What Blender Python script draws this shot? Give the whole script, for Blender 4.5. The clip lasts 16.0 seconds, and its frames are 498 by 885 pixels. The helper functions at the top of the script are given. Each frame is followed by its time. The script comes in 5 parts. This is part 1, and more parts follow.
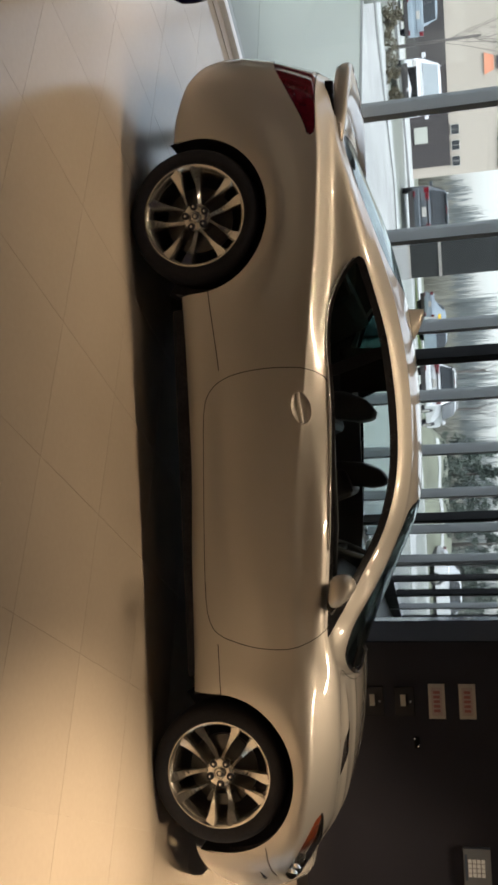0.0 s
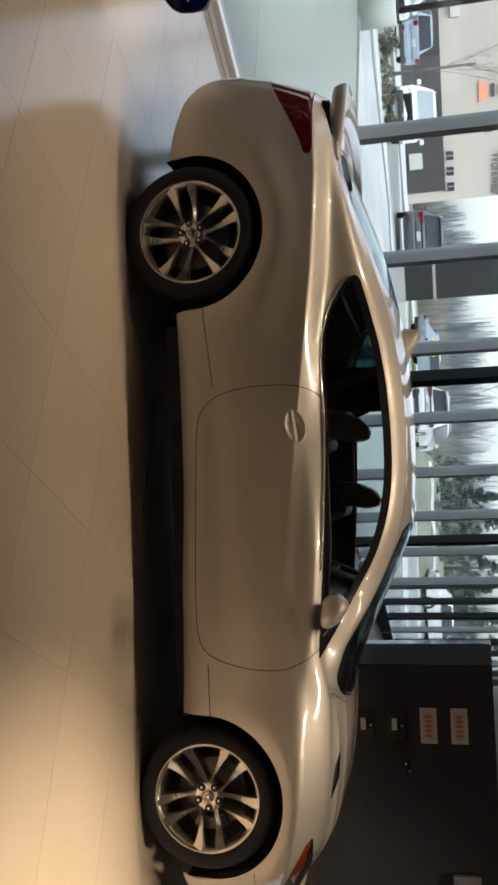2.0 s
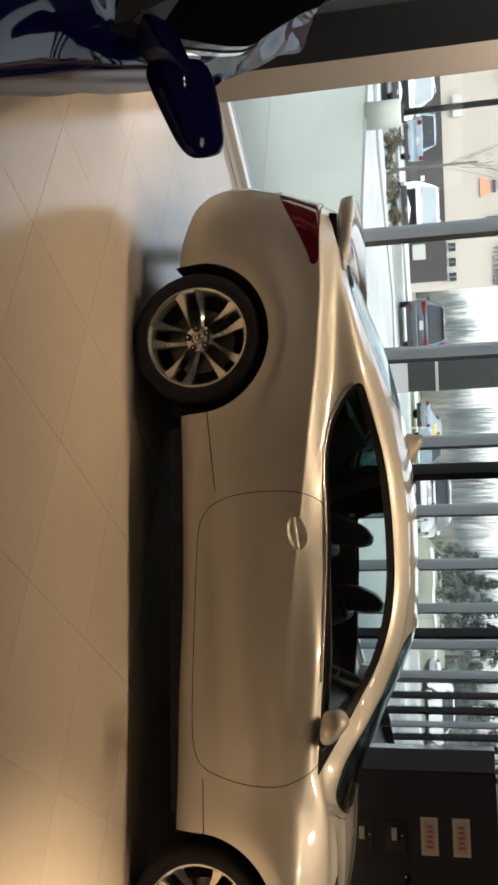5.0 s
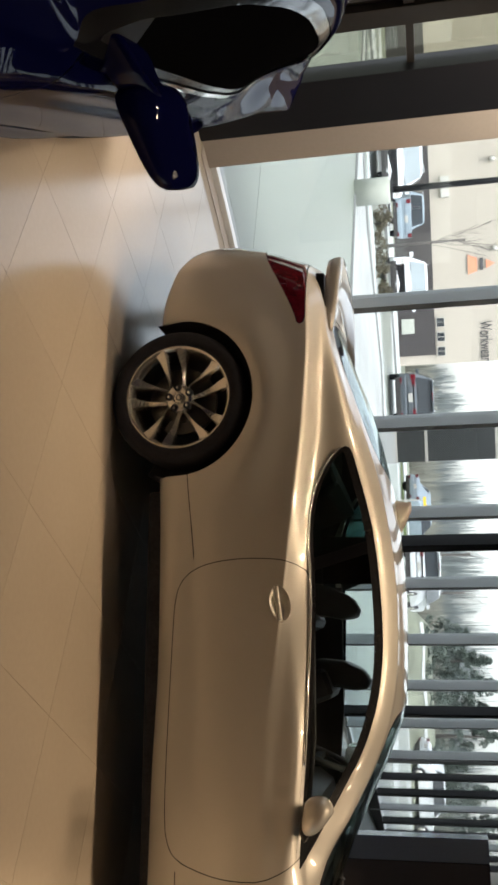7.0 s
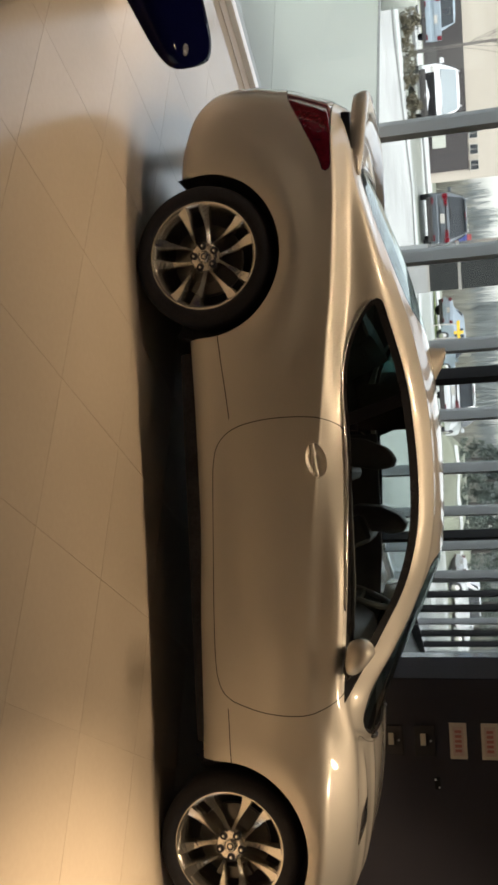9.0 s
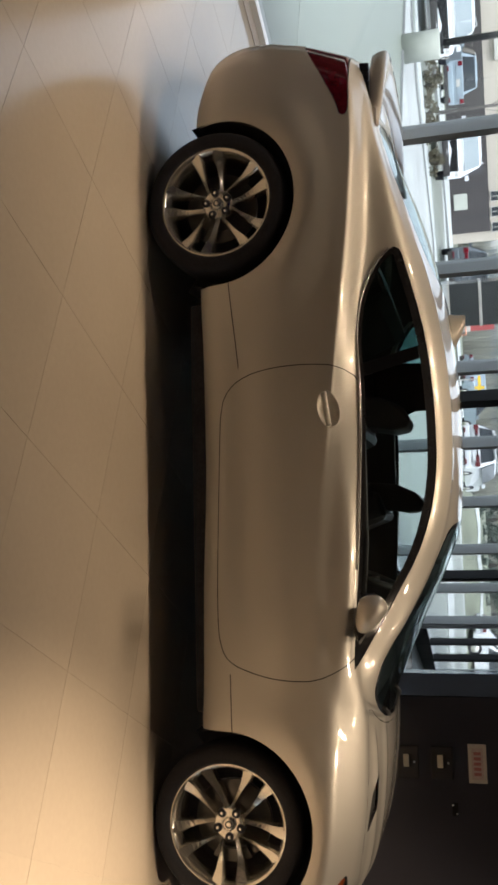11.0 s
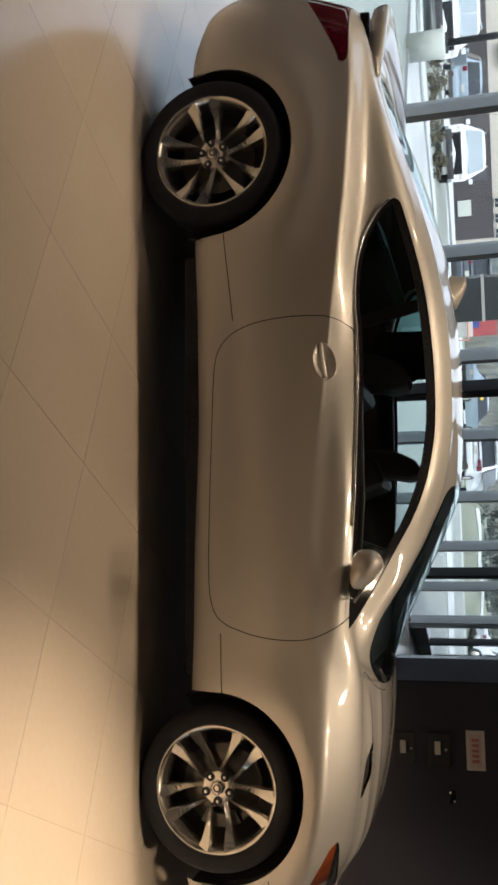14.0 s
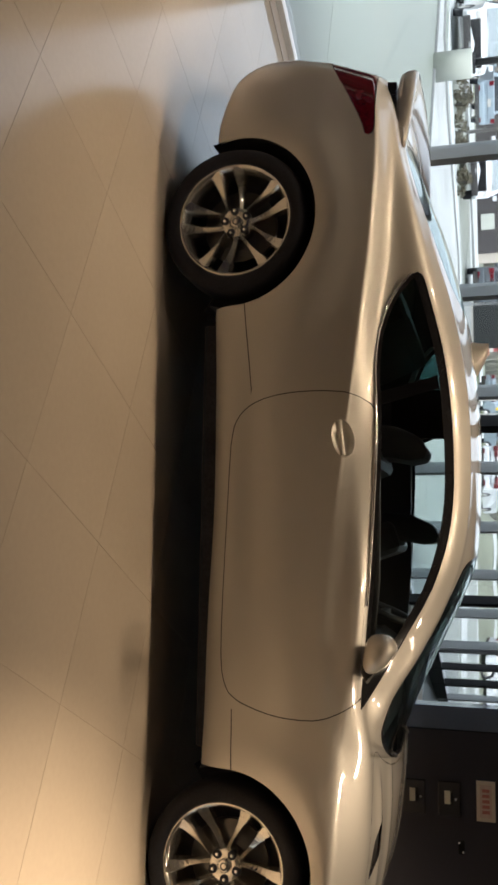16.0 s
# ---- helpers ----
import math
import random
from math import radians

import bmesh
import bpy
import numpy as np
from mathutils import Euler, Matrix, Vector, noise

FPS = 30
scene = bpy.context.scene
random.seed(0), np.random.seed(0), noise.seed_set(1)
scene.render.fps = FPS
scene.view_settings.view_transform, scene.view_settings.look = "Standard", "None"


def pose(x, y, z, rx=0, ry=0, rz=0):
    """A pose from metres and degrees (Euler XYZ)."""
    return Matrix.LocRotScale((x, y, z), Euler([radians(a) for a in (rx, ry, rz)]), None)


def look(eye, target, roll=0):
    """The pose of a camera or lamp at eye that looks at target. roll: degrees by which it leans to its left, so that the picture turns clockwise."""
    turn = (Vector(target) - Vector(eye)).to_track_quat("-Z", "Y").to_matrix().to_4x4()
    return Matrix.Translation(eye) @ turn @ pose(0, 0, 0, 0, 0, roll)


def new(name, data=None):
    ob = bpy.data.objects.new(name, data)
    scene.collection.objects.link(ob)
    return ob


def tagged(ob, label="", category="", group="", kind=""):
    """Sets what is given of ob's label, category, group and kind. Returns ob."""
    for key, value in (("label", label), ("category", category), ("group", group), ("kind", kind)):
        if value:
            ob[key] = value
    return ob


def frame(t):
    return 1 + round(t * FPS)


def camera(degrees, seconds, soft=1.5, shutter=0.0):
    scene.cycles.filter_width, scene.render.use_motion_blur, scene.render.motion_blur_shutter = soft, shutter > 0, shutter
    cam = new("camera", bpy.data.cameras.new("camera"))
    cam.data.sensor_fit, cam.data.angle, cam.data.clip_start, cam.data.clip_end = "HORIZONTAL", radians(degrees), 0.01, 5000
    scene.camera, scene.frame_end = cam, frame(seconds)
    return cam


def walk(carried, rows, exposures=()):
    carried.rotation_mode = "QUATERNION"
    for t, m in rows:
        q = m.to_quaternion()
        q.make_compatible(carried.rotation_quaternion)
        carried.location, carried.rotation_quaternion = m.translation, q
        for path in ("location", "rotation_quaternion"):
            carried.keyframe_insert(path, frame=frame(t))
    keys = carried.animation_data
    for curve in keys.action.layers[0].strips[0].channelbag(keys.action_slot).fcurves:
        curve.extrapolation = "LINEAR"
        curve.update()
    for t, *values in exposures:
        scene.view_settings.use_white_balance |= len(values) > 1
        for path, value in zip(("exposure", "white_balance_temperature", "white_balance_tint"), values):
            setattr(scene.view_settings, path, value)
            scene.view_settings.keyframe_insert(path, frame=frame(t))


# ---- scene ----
cam = camera(31.7, 16.0, soft=3.0)
PATH = [
    (0, (-0.101, -5.043, 1.459), (-0.163, -3.09, 1.034), 87.0),
    (0.5, (-0.083, -5.048, 1.459), (-0.027, -3.093, 1.04), 87.1),
    (1, (-0.067, -5.03, 1.455), (0.012, -3.077, 1.032), 87.3),
    (1.5, (-0.075, -5.017, 1.453), (-0.101, -3.066, 1.014), 87.1),
    (2, (-0.085, -5.008, 1.45), (-0.195, -3.053, 1.043), 87.4),
    (2.5, (-0.12, -5.058, 1.456), (-0.325, -3.106, 1.069), 87.4),
    (3, (-0.144, -5.059, 1.449), (-0.369, -3.109, 1.061), 87.6),
    (3.5, (-0.164, -5.049, 1.446), (-0.449, -3.107, 1.064), 87.7),
    (4, (-0.184, -5.042, 1.445), (-0.493, -3.105, 1.056), 87.8),
    (6.5, (-0.225, -4.865, 1.449), (-0.478, -2.928, 1.021), 87.4),
    (7, (-0.208, -4.811, 1.443), (-0.656, -2.898, 1.07), 87.5),
    (7.5, (-0.243, -4.796, 1.441), (-0.66, -2.88, 1.05), 87.4),
    (8, (-0.308, -4.808, 1.45), (-0.577, -2.869, 1.038), 87.1),
    (8.5, (-0.337, -4.826, 1.452), (-0.466, -2.873, 1.04), 87.1),
    (9, (-0.339, -4.817, 1.446), (-0.409, -2.873, 0.983), 86.9),
    (9.5, (-0.222, -4.772, 1.444), (-0.335, -2.832, 0.974), 87.9),
    (10, (-0.07, -4.732, 1.432), (-0.196, -2.795, 0.949), 87.4),
    (12.5, (0.342, -4.446, 1.421), (0.011, -2.539, 0.918), 87.5),
    (13, (0.374, -4.447, 1.426), (0.089, -2.525, 0.953), 87.3),
    (13.5, (0.379, -4.462, 1.416), (0.102, -2.54, 0.937), 87.0),
    (14, (0.373, -4.463, 1.421), (0.142, -2.541, 0.919), 87.6),
    (14.5, (0.333, -4.476, 1.418), (0.089, -2.552, 0.928), 88.3),
    (15, (0.241, -4.48, 1.422), (-0.017, -2.555, 0.947), 88.3),
    (15.5, (0.142, -4.495, 1.427), (-0.146, -2.571, 0.962), 88.8),
    (16, (0.076, -4.477, 1.423), (-0.163, -2.566, 0.885), 89.0),
]
EXPOSURES = [(0.0, 1.60, 6150, 10), (1.0, 1.65, 6080, 10), (2.0, 1.62, 5950, 10), (3.5, 1.86, 6300, 10), (7.0, 1.98, 6350, 10), (8.0, 2.02, 6550, 10), (9.0, 1.84, 6550, 10), (10.0, 1.74, 6300, 10),
             (12.5, 1.80, 5850, 10), (14.0, 1.77, 5850, 10), (15.5, 1.77, 5850, 10), (16.0, 1.83, 6050, 10)]
walk(cam, [(t, look(eye, target, roll)) for t, eye, target, roll in PATH], EXPOSURES)

# ---- daylight and lamps ----
world = bpy.data.worlds.new("sky")
scene.world = world
world.use_nodes = True
wn, wl = world.node_tree.nodes, world.node_tree.links
sky = wn.new("ShaderNodeTexSky")
sky.sky_type, sky.sun_disc = "NISHITA", False
sky.sun_elevation, sky.sun_rotation = radians(62), radians(149)
sky.dust_density, sky.air_density, sky.ozone_density = 3.0, 1.0, 0.8
veil = wn.new("ShaderNodeHueSaturation")  # thin high cloud
veil.inputs["Saturation"].default_value, veil.inputs["Value"].default_value = 0.32, 1.15
wl.new(sky.outputs[0], veil.inputs["Color"])
wl.new(veil.outputs[0], wn["Background"].inputs[0])
wn["Background"].inputs[1].default_value = 0.118

sun = new("sun", bpy.data.lights.new("sun", "SUN"))
sun.data.energy, sun.data.angle, sun.data.color = 0.9, radians(20), (1.0, 0.96, 0.90)
sun.matrix_world = look((12, -20, 45), (0, 0, 0))

CEIL = 3.7


def spot(x, y, watts, size=70, aim=None, blend=0.8, tint=(1.0, 0.765, 0.53)):
    ob = new("spot_light", bpy.data.lights.new("spot_light", "SPOT"))
    ob.data.energy, ob.data.color = watts, tint
    ob.data.spot_size, ob.data.spot_blend, ob.data.shadow_soft_size = radians(size), blend, (0.06 if x > 0 else 0.4) if watts > 200 else (0.25 if -3 < y < -2 or y > 1 else (0.06 if y > -1 else 0.035))
    ob.matrix_world = look((x, y, CEIL - 0.16), aim or (x, y + 0.01, 0))
    return ob


# the y -6 row and the x -3.98 spot are unseen, added as fill
SPOTS = [(2.02, -2.2, 335, 51), (0.45, -2.7, 4, 56), (0.75, -2.7, 4, 56), (-1.05, -2.6, 5, 56), (-0.75, -2.6, 5, 56), (-2.35, -1.8, 35, 64), (-3.98, -1.38, 205, 60), (0.15, -0.78, 19, 66), (0.45, -0.78, 19, 66),
         (-1.15, -0.76, 19, 66), (-0.85, -0.76, 19, 66), (-2.1, -0.62, 30, 60), (1.55, -0.78, 18, 64), (1.85, -0.78, 18, 64), (2.8, -0.25, 300, 41), (3.4, 1.85, 170, 56), (4.3, -3.1, 150, 74),
         (-1.9, -3.9, 5, 72), (-1.6, -3.9, 5, 72), (-0.3, -3.95, 5, 72), (0.0, -3.95, 5, 72), (1.3, -3.9, 5, 72), (1.6, -3.9, 5, 72),
         (-1.2, -6.2, 90, 78), (1.2, -6.4, 90, 78), (3.4, -6.0, 90, 78), (-3.6, -6.6, 90, 78)]
for sx, sy, watts, size in SPOTS:
    warm = (1.0, 0.74, 0.47) if (watts > 150 and sx > 0) or -0.8 < sy < 0 else ((1.0, 0.86, 0.74) if watts > 140 else (1.0, 0.79, 0.57))
    spot(sx, sy, watts, size, tint=warm)
# unseen lamp added to brighten the column's face
spot(-3.0, -0.25, 75, 60, (-3.75, 0.95, 0.9), tint=(1.0, 0.85, 0.68))


# ---- materials ----
def material(name, base, rough=0.5, metal=0.0, vary=0.12, scale=3.0, grain=60.0, bump=0.0, coat=0.0, spec=0.5, alpha=1.0, second=None, piece=0.0):
    """A surface with two scales of variation; second: a colour that stains mix in; piece: variation from piece to piece."""
    m = bpy.data.materials.new(name)
    m.use_nodes = True
    n, l = m.node_tree.nodes, m.node_tree.links
    b = n["Principled BSDF"]
    at = b.inputs
    at["Roughness"].default_value, at["Metallic"].default_value = rough, metal
    at["Coat Weight"].default_value, at["Coat Roughness"].default_value = coat, 0.03
    at["Specular IOR Level"].default_value = spec
    co = n.new("ShaderNodeTexCoord")
    big, small = n.new("ShaderNodeTexNoise"), n.new("ShaderNodeTexNoise")
    for tex, sc in ((big, scale), (small, grain)):
        tex.inputs["Scale"].default_value, tex.inputs["Detail"].default_value = sc, 5.0
        l.new(co.outputs["Object"], tex.inputs["Vector"])
    add = n.new("ShaderNodeMath")
    add.operation = "ADD"
    l.new(big.outputs["Fac"], add.inputs[0])
    l.new(small.outputs["Fac"], add.inputs[1])
    ramp = n.new("ShaderNodeMapRange")
    ramp.inputs["From Min"].default_value, ramp.inputs["From Max"].default_value = 0.7, 1.3
    l.new(add.outputs[0], ramp.inputs["Value"])
    mix = n.new("ShaderNodeMix")
    mix.data_type = "RGBA"
    low = second or tuple(c * (1 - vary) for c in base)
    mix.inputs["A"].default_value, mix.inputs["B"].default_value = (*low, 1), (*base, 1)
    l.new(ramp.outputs[0], mix.inputs["Factor"])
    colour = mix.outputs["Result"]
    if piece:
        info, hsv, pr = n.new("ShaderNodeObjectInfo"), n.new("ShaderNodeHueSaturation"), n.new("ShaderNodeMapRange")
        pr.inputs["To Min"].default_value, pr.inputs["To Max"].default_value = 1 - piece, 1 + piece
        l.new(info.outputs["Random"], pr.inputs["Value"])
        l.new(pr.outputs[0], hsv.inputs["Value"])
        l.new(colour, hsv.inputs["Color"])
        colour = hsv.outputs[0]
    l.new(colour, at["Base Color"])
    rr = n.new("ShaderNodeMapRange")
    rr.inputs["To Min"].default_value, rr.inputs["To Max"].default_value = rough * 0.85, min(1, rough * 1.15)
    l.new(big.outputs["Fac"], rr.inputs["Value"])
    l.new(rr.outputs[0], at["Roughness"])
    if bump:
        bp = n.new("ShaderNodeBump")
        bp.inputs["Strength"].default_value, bp.inputs["Distance"].default_value = bump, 0.004
        l.new(small.outputs["Fac"], bp.inputs["Height"])
        l.new(bp.outputs[0], at["Normal"])
    return m


def glass_material(name, tint, rough=0.0, clear=0.85, sheen_least=0.04):
    """Thin pane: clear with a mirror sheen by angle."""
    m = bpy.data.materials.new(name)
    m.use_nodes = True
    n, l = m.node_tree.nodes, m.node_tree.links
    n.remove(n["Principled BSDF"])
    tr, gl, fr, mx = n.new("ShaderNodeBsdfTransparent"), n.new("ShaderNodeBsdfGlossy"), n.new("ShaderNodeLayerWeight"), n.new("ShaderNodeMixShader")
    tr.inputs[0].default_value = (*[c * clear for c in tint], 1)
    gl.inputs[0].default_value = (*[0.35 + 0.6 * c for c in tint], 1)
    gl.inputs["Roughness"].default_value = rough
    fr.inputs[0].default_value = 0.5
    power, sheen = n.new("ShaderNodeMath"), n.new("ShaderNodeMapRange")
    power.operation, power.inputs[1].default_value = "POWER", 5.0
    sheen.inputs["To Min"].default_value = sheen_least
    l.new(fr.outputs["Facing"], power.inputs[0])
    l.new(power.outputs[0], sheen.inputs["Value"])
    fr = sheen
    l.new(fr.outputs[0], mx.inputs[0])
    l.new(tr.outputs[0], mx.inputs[1])
    l.new(gl.outputs[0], mx.inputs[2])
    l.new(mx.outputs[0], n["Material Output"].inputs[0])
    return m


PAINT = material("pearl_paint", (0.60, 0.57, 0.52), 0.46, 0.30, 0.03, 1.5, 900, 0.0, 1.0)
VOID = material("matt_black", (0.006, 0.006, 0.007), 0.9, 0, 0.2, 6, 100, spec=0.0)
BLUE = material("blue_paint", (0.003, 0.004, 0.042), 0.25, 0.0, 0.1, 2, 900, 0.0, 0.30, spec=0.0)
BLACK = material("black_plastic", (0.028, 0.026, 0.026), 0.5, 0, 0.3, 6, 120, 0.1)
GLOSS_BLACK = material("gloss_black", (0.016, 0.016, 0.018), 0.12, 0, 0.2, 6, 120)
SEAL = material("rubber_seal", (0.01, 0.01, 0.01), 0.7, 0, 0.3, 10, 200)
LINER = material("dark_liner", (0.06, 0.062, 0.074), 0.95, 0, 0.4, 8, 80, 0.3, spec=0.1)
RUBBER = material("tyre_rubber", (0.036, 0.037, 0.044), 0.8, 0, 0.3, 9, 140, 0.25, spec=0.15)
ALLOY = material("machined_alloy", (0.76, 0.74, 0.69), 0.20, 0.88, 0.08, 12, 300, 0.02)
ALLOY_DARK = material("grey_alloy", (0.10, 0.10, 0.10), 0.35, 0.9, 0.2, 12, 200)
DISC = material("brake_disc", (0.16, 0.155, 0.15), 0.3, 1.0, 0.2, 20, 200)
TRIM_METAL = material("satin_trim", (0.86, 0.84, 0.80), 0.25, 0.25, 0.05, 6, 100)
CHROME = material("chrome", (0.85, 0.85, 0.86), 0.08, 1.0, 0.05, 6, 100)
LEATHER = material("black_leather", (0.06, 0.06, 0.065), 0.45, 0, 0.3, 10, 180, 0.3)
RED_LENS = material("red_lens", (0.16, 0.007, 0.017), 0.10, 0.0, 0.6, 22, 80, 0, 1.0, spec=0.5)
AMBER = material("amber_lens", (0.42, 0.09, 0.018), 0.1, 0.0, 0.2, 20, 80, 0, 1.0)
LAMP_IN = material("lamp_chrome", (0.86, 0.85, 0.83), 0.2, 0.35, 0.5, 40, 60, 0.9)
CAR_GLASS = glass_material("tinted_glass", (0.93, 0.985, 0.98), 0.0, 0.96)
BLACK_GLASS = material("black_glass", (0.006, 0.006, 0.007), 0.3, 0, 0.2, 4, 60, spec=0.0)
DARK_GLASS = glass_material("privacy_glass", (0.36, 0.62, 0.60), 0.0, 0.40, 0.09)
LENS = glass_material("clear_lens", (1, 1, 1), 0.0, 0.95)
SCREEN_GLASS = glass_material("windscreen_glass", (0.85, 0.97, 0.95), 0.0, 0.75, 0.16)
WINDOW_GLASS = glass_material("window_glass", (0.985, 1.0, 0.985), 0.0, 0.94)
TILE = material("porcelain_tile", (0.48, 0.405, 0.322), 0.17, 0, 0.06, 2.2, 40, 0.02, piece=0.025)
GROUT = material("grout", (0.45, 0.38, 0.295), 0.85, 0, 0.2, 4, 100, 0.2)
PLASTER = material("plaster", (0.45, 0.395, 0.34), 0.8, 0, 0.06, 1.2, 50, 0.1)
CEILING = material("ceiling_paint", (0.14, 0.138, 0.135), 0.9, 0, 0.05, 1.5, 60, 0.1)
ALU = material("grey_aluminium", (0.40, 0.42, 0.43), 0.45, 0.0, 0.1, 2, 80)
STEEL_DARK = material("dark_steel", (0.013, 0.013, 0.017), 0.45, 0.3, 0.2, 2, 80)
PANEL = material("black_panel", (0.042, 0.042, 0.054), 0.14, 0, 0.10, 1.2, 100, spec=0.32)
MIRROR_GREY = material("polished_grey", (0.15, 0.19, 0.27), 0.10, 0.3, 0.1, 2, 80)
SILL = material("pale_sill", (0.82, 0.82, 0.80), 0.4, 0, 0.05, 3, 80)
WALL_IN = material("inner_wall", (0.48, 0.455, 0.42), 0.85, 0, 0.08, 1.0, 50, 0.1)


# ---- mesh helpers ----
def part(name, bm, mat, parent=None, label=""):
    """Links a bmesh as one mesh object under a thing or part."""
    me = bpy.data.meshes.new(name)
    bm.to_mesh(me)
    bm.free()
    if mat:
        me.materials.append(mat)
    ob = new(name, me)
    if parent:
        ob.parent = parent
    if label:
        tagged(ob, label)
    return ob


def empty(name, m=None):
    ob = new(name)
    ob.empty_display_size = 0.2
    if m:
        ob.matrix_world = m
    return ob


def box(bm, cx, cy, cz, sx, sy, sz, bevel=0.0, turn=None, seg=2):
    got = bmesh.ops.create_cube(bm, size=1.0)["verts"]
    bmesh.ops.scale(bm, vec=(sx, sy, sz), verts=got)
    if bevel:
        edges = list({e for v in got for e in v.link_edges})
        got = bmesh.ops.bevel(bm, geom=edges, offset=bevel, segments=seg, profile=0.7, affect="EDGES")["verts"]
    m = Matrix.Translation((cx, cy, cz)) @ (turn or Matrix.Identity(4))
    bmesh.ops.transform(bm, matrix=m, verts=got)
    return got


def boxed(*a, **k):
    bm = bmesh.new()
    box(bm, *a, **k)
    return bm


def lathe(profile, steps=48, axis="y"):
    """Turns (radius, along) pairs round an axis."""
    bm = bmesh.new()
    rings = []
    for k in range(steps):
        a = 2 * math.pi * k / steps
        c, s = math.cos(a), math.sin(a)
        rings.append([bm.verts.new((r * c, d, r * s) if axis == "y" else (r * c, r * s, d)) for r, d in profile])
    for k in range(steps):
        p, q = rings[k], rings[(k + 1) % steps]
        for j in range(len(profile) - 1):
            f = bm.faces.new((p[j], p[j + 1], q[j + 1], q[j]))
            f.smooth = True
    bmesh.ops.remove_doubles(bm, verts=bm.verts, dist=1e-6)
    bmesh.ops.recalc_face_normals(bm, faces=bm.faces)
    return bm


def prism(outline, y0, y1, bevel=0.0):
    """A side outline of (x, z), thick from y0 to y1."""
    bm = bmesh.new()
    v = [bm.verts.new((x, y0, z)) for x, z in outline]
    f = bm.faces.new(v)
    up = bmesh.ops.extrude_face_region(bm, geom=[f])["geom"]
    bmesh.ops.translate(bm, vec=(0, y1 - y0, 0), verts=[g for g in up if isinstance(g, bmesh.types.BMVert)])
    bmesh.ops.recalc_face_normals(bm, faces=bm.faces)
    if bevel:
        bmesh.ops.bevel(bm, geom=bm.edges[:], offset=bevel, segments=2, profile=0.7, affect="EDGES")
    return bm


def tube(points, radius, sides=8):
    """A round bar along points."""
    bm = bmesh.new()
    pts = [Vector(p) for p in points]
    rings = []
    for k, p in enumerate(pts):
        d = (pts[min(k + 1, len(pts) - 1)] - pts[max(k - 1, 0)]).normalized()
        a = d.orthogonal().normalized() if k == 0 else (rings_a - rings_a.dot(d) * d).normalized()
        rings_a = a
        b = d.cross(a)
        rings.append([bm.verts.new(p + radius * (math.cos(2 * math.pi * j / sides) * a + math.sin(2 * math.pi * j / sides) * b)) for j in range(sides)])
    for p, q in zip(rings, rings[1:]):
        for j in range(sides):
            bm.faces.new((p[j], p[(j + 1) % sides], q[(j + 1) % sides], q[j])).smooth = True
    bm.faces.new(rings[0][::-1])
    bm.faces.new(rings[-1])
    return bm


def ease(pairs):
    """A smooth monotone curve through (x, value) pairs."""
    xs, ys = np.array(pairs, float).T
    h, d = np.diff(xs), np.diff(ys) / np.diff(xs)
    m = np.zeros(len(xs))
    m[0], m[-1] = d[0], d[-1]
    for k in range(1, len(xs) - 1):
        if d[k - 1] * d[k] > 0:
            w1, w2 = 2 * h[k] + h[k - 1], h[k] + 2 * h[k - 1]
            m[k] = (w1 + w2) / (w1 / d[k - 1] + w2 / d[k])

    def value(x):
        x = np.clip(x, xs[0], xs[-1])
        k = np.clip(np.searchsorted(xs, x) - 1, 0, len(h) - 1)
        t = (x - xs[k]) / h[k]
        return ((1 + 2 * t) * (1 - t) ** 2 * ys[k] + t * (1 - t) ** 2 * h[k] * m[k] + t * t * (3 - 2 * t) * ys[k + 1] + t * t * (t - 1) * h[k] * m[k + 1])
    return value


def inside(points, outline):
    """Signed distance of (n, 2) points to a closed outline, minus inside."""
    p, q = np.asarray(points, float), np.asarray(outline, float)
    best, odd = np.full(len(p), 1e9), np.zeros(len(p), bool)
    for a, b in zip(q, np.roll(q, -1, 0)):
        e, w = b - a, p - a
        t = np.clip((w @ e) / max(e @ e, 1e-12), 0, 1)
        best = np.minimum(best, ((w - t[:, None] * e) ** 2).sum(1))
        if a[1] != b[1]:
            cross = (a[1] > p[:, 1]) != (b[1] > p[:, 1])
            odd ^= cross & (p[:, 0] < (b[0] - a[0]) * (p[:, 1] - a[1]) / (b[1] - a[1]) + a[0])
    return np.where(odd, -1, 1) * np.sqrt(best)


def rounded(outline, rounds=2):
    """Corner cutting of a closed outline."""
    p = np.asarray(outline, float)
    for _ in range(rounds):
        q = np.roll(p, -1, 0)
        p = np.stack([0.75 * p + 0.25 * q, 0.25 * p + 0.75 * q], 1).reshape(-1, 2)
    return p


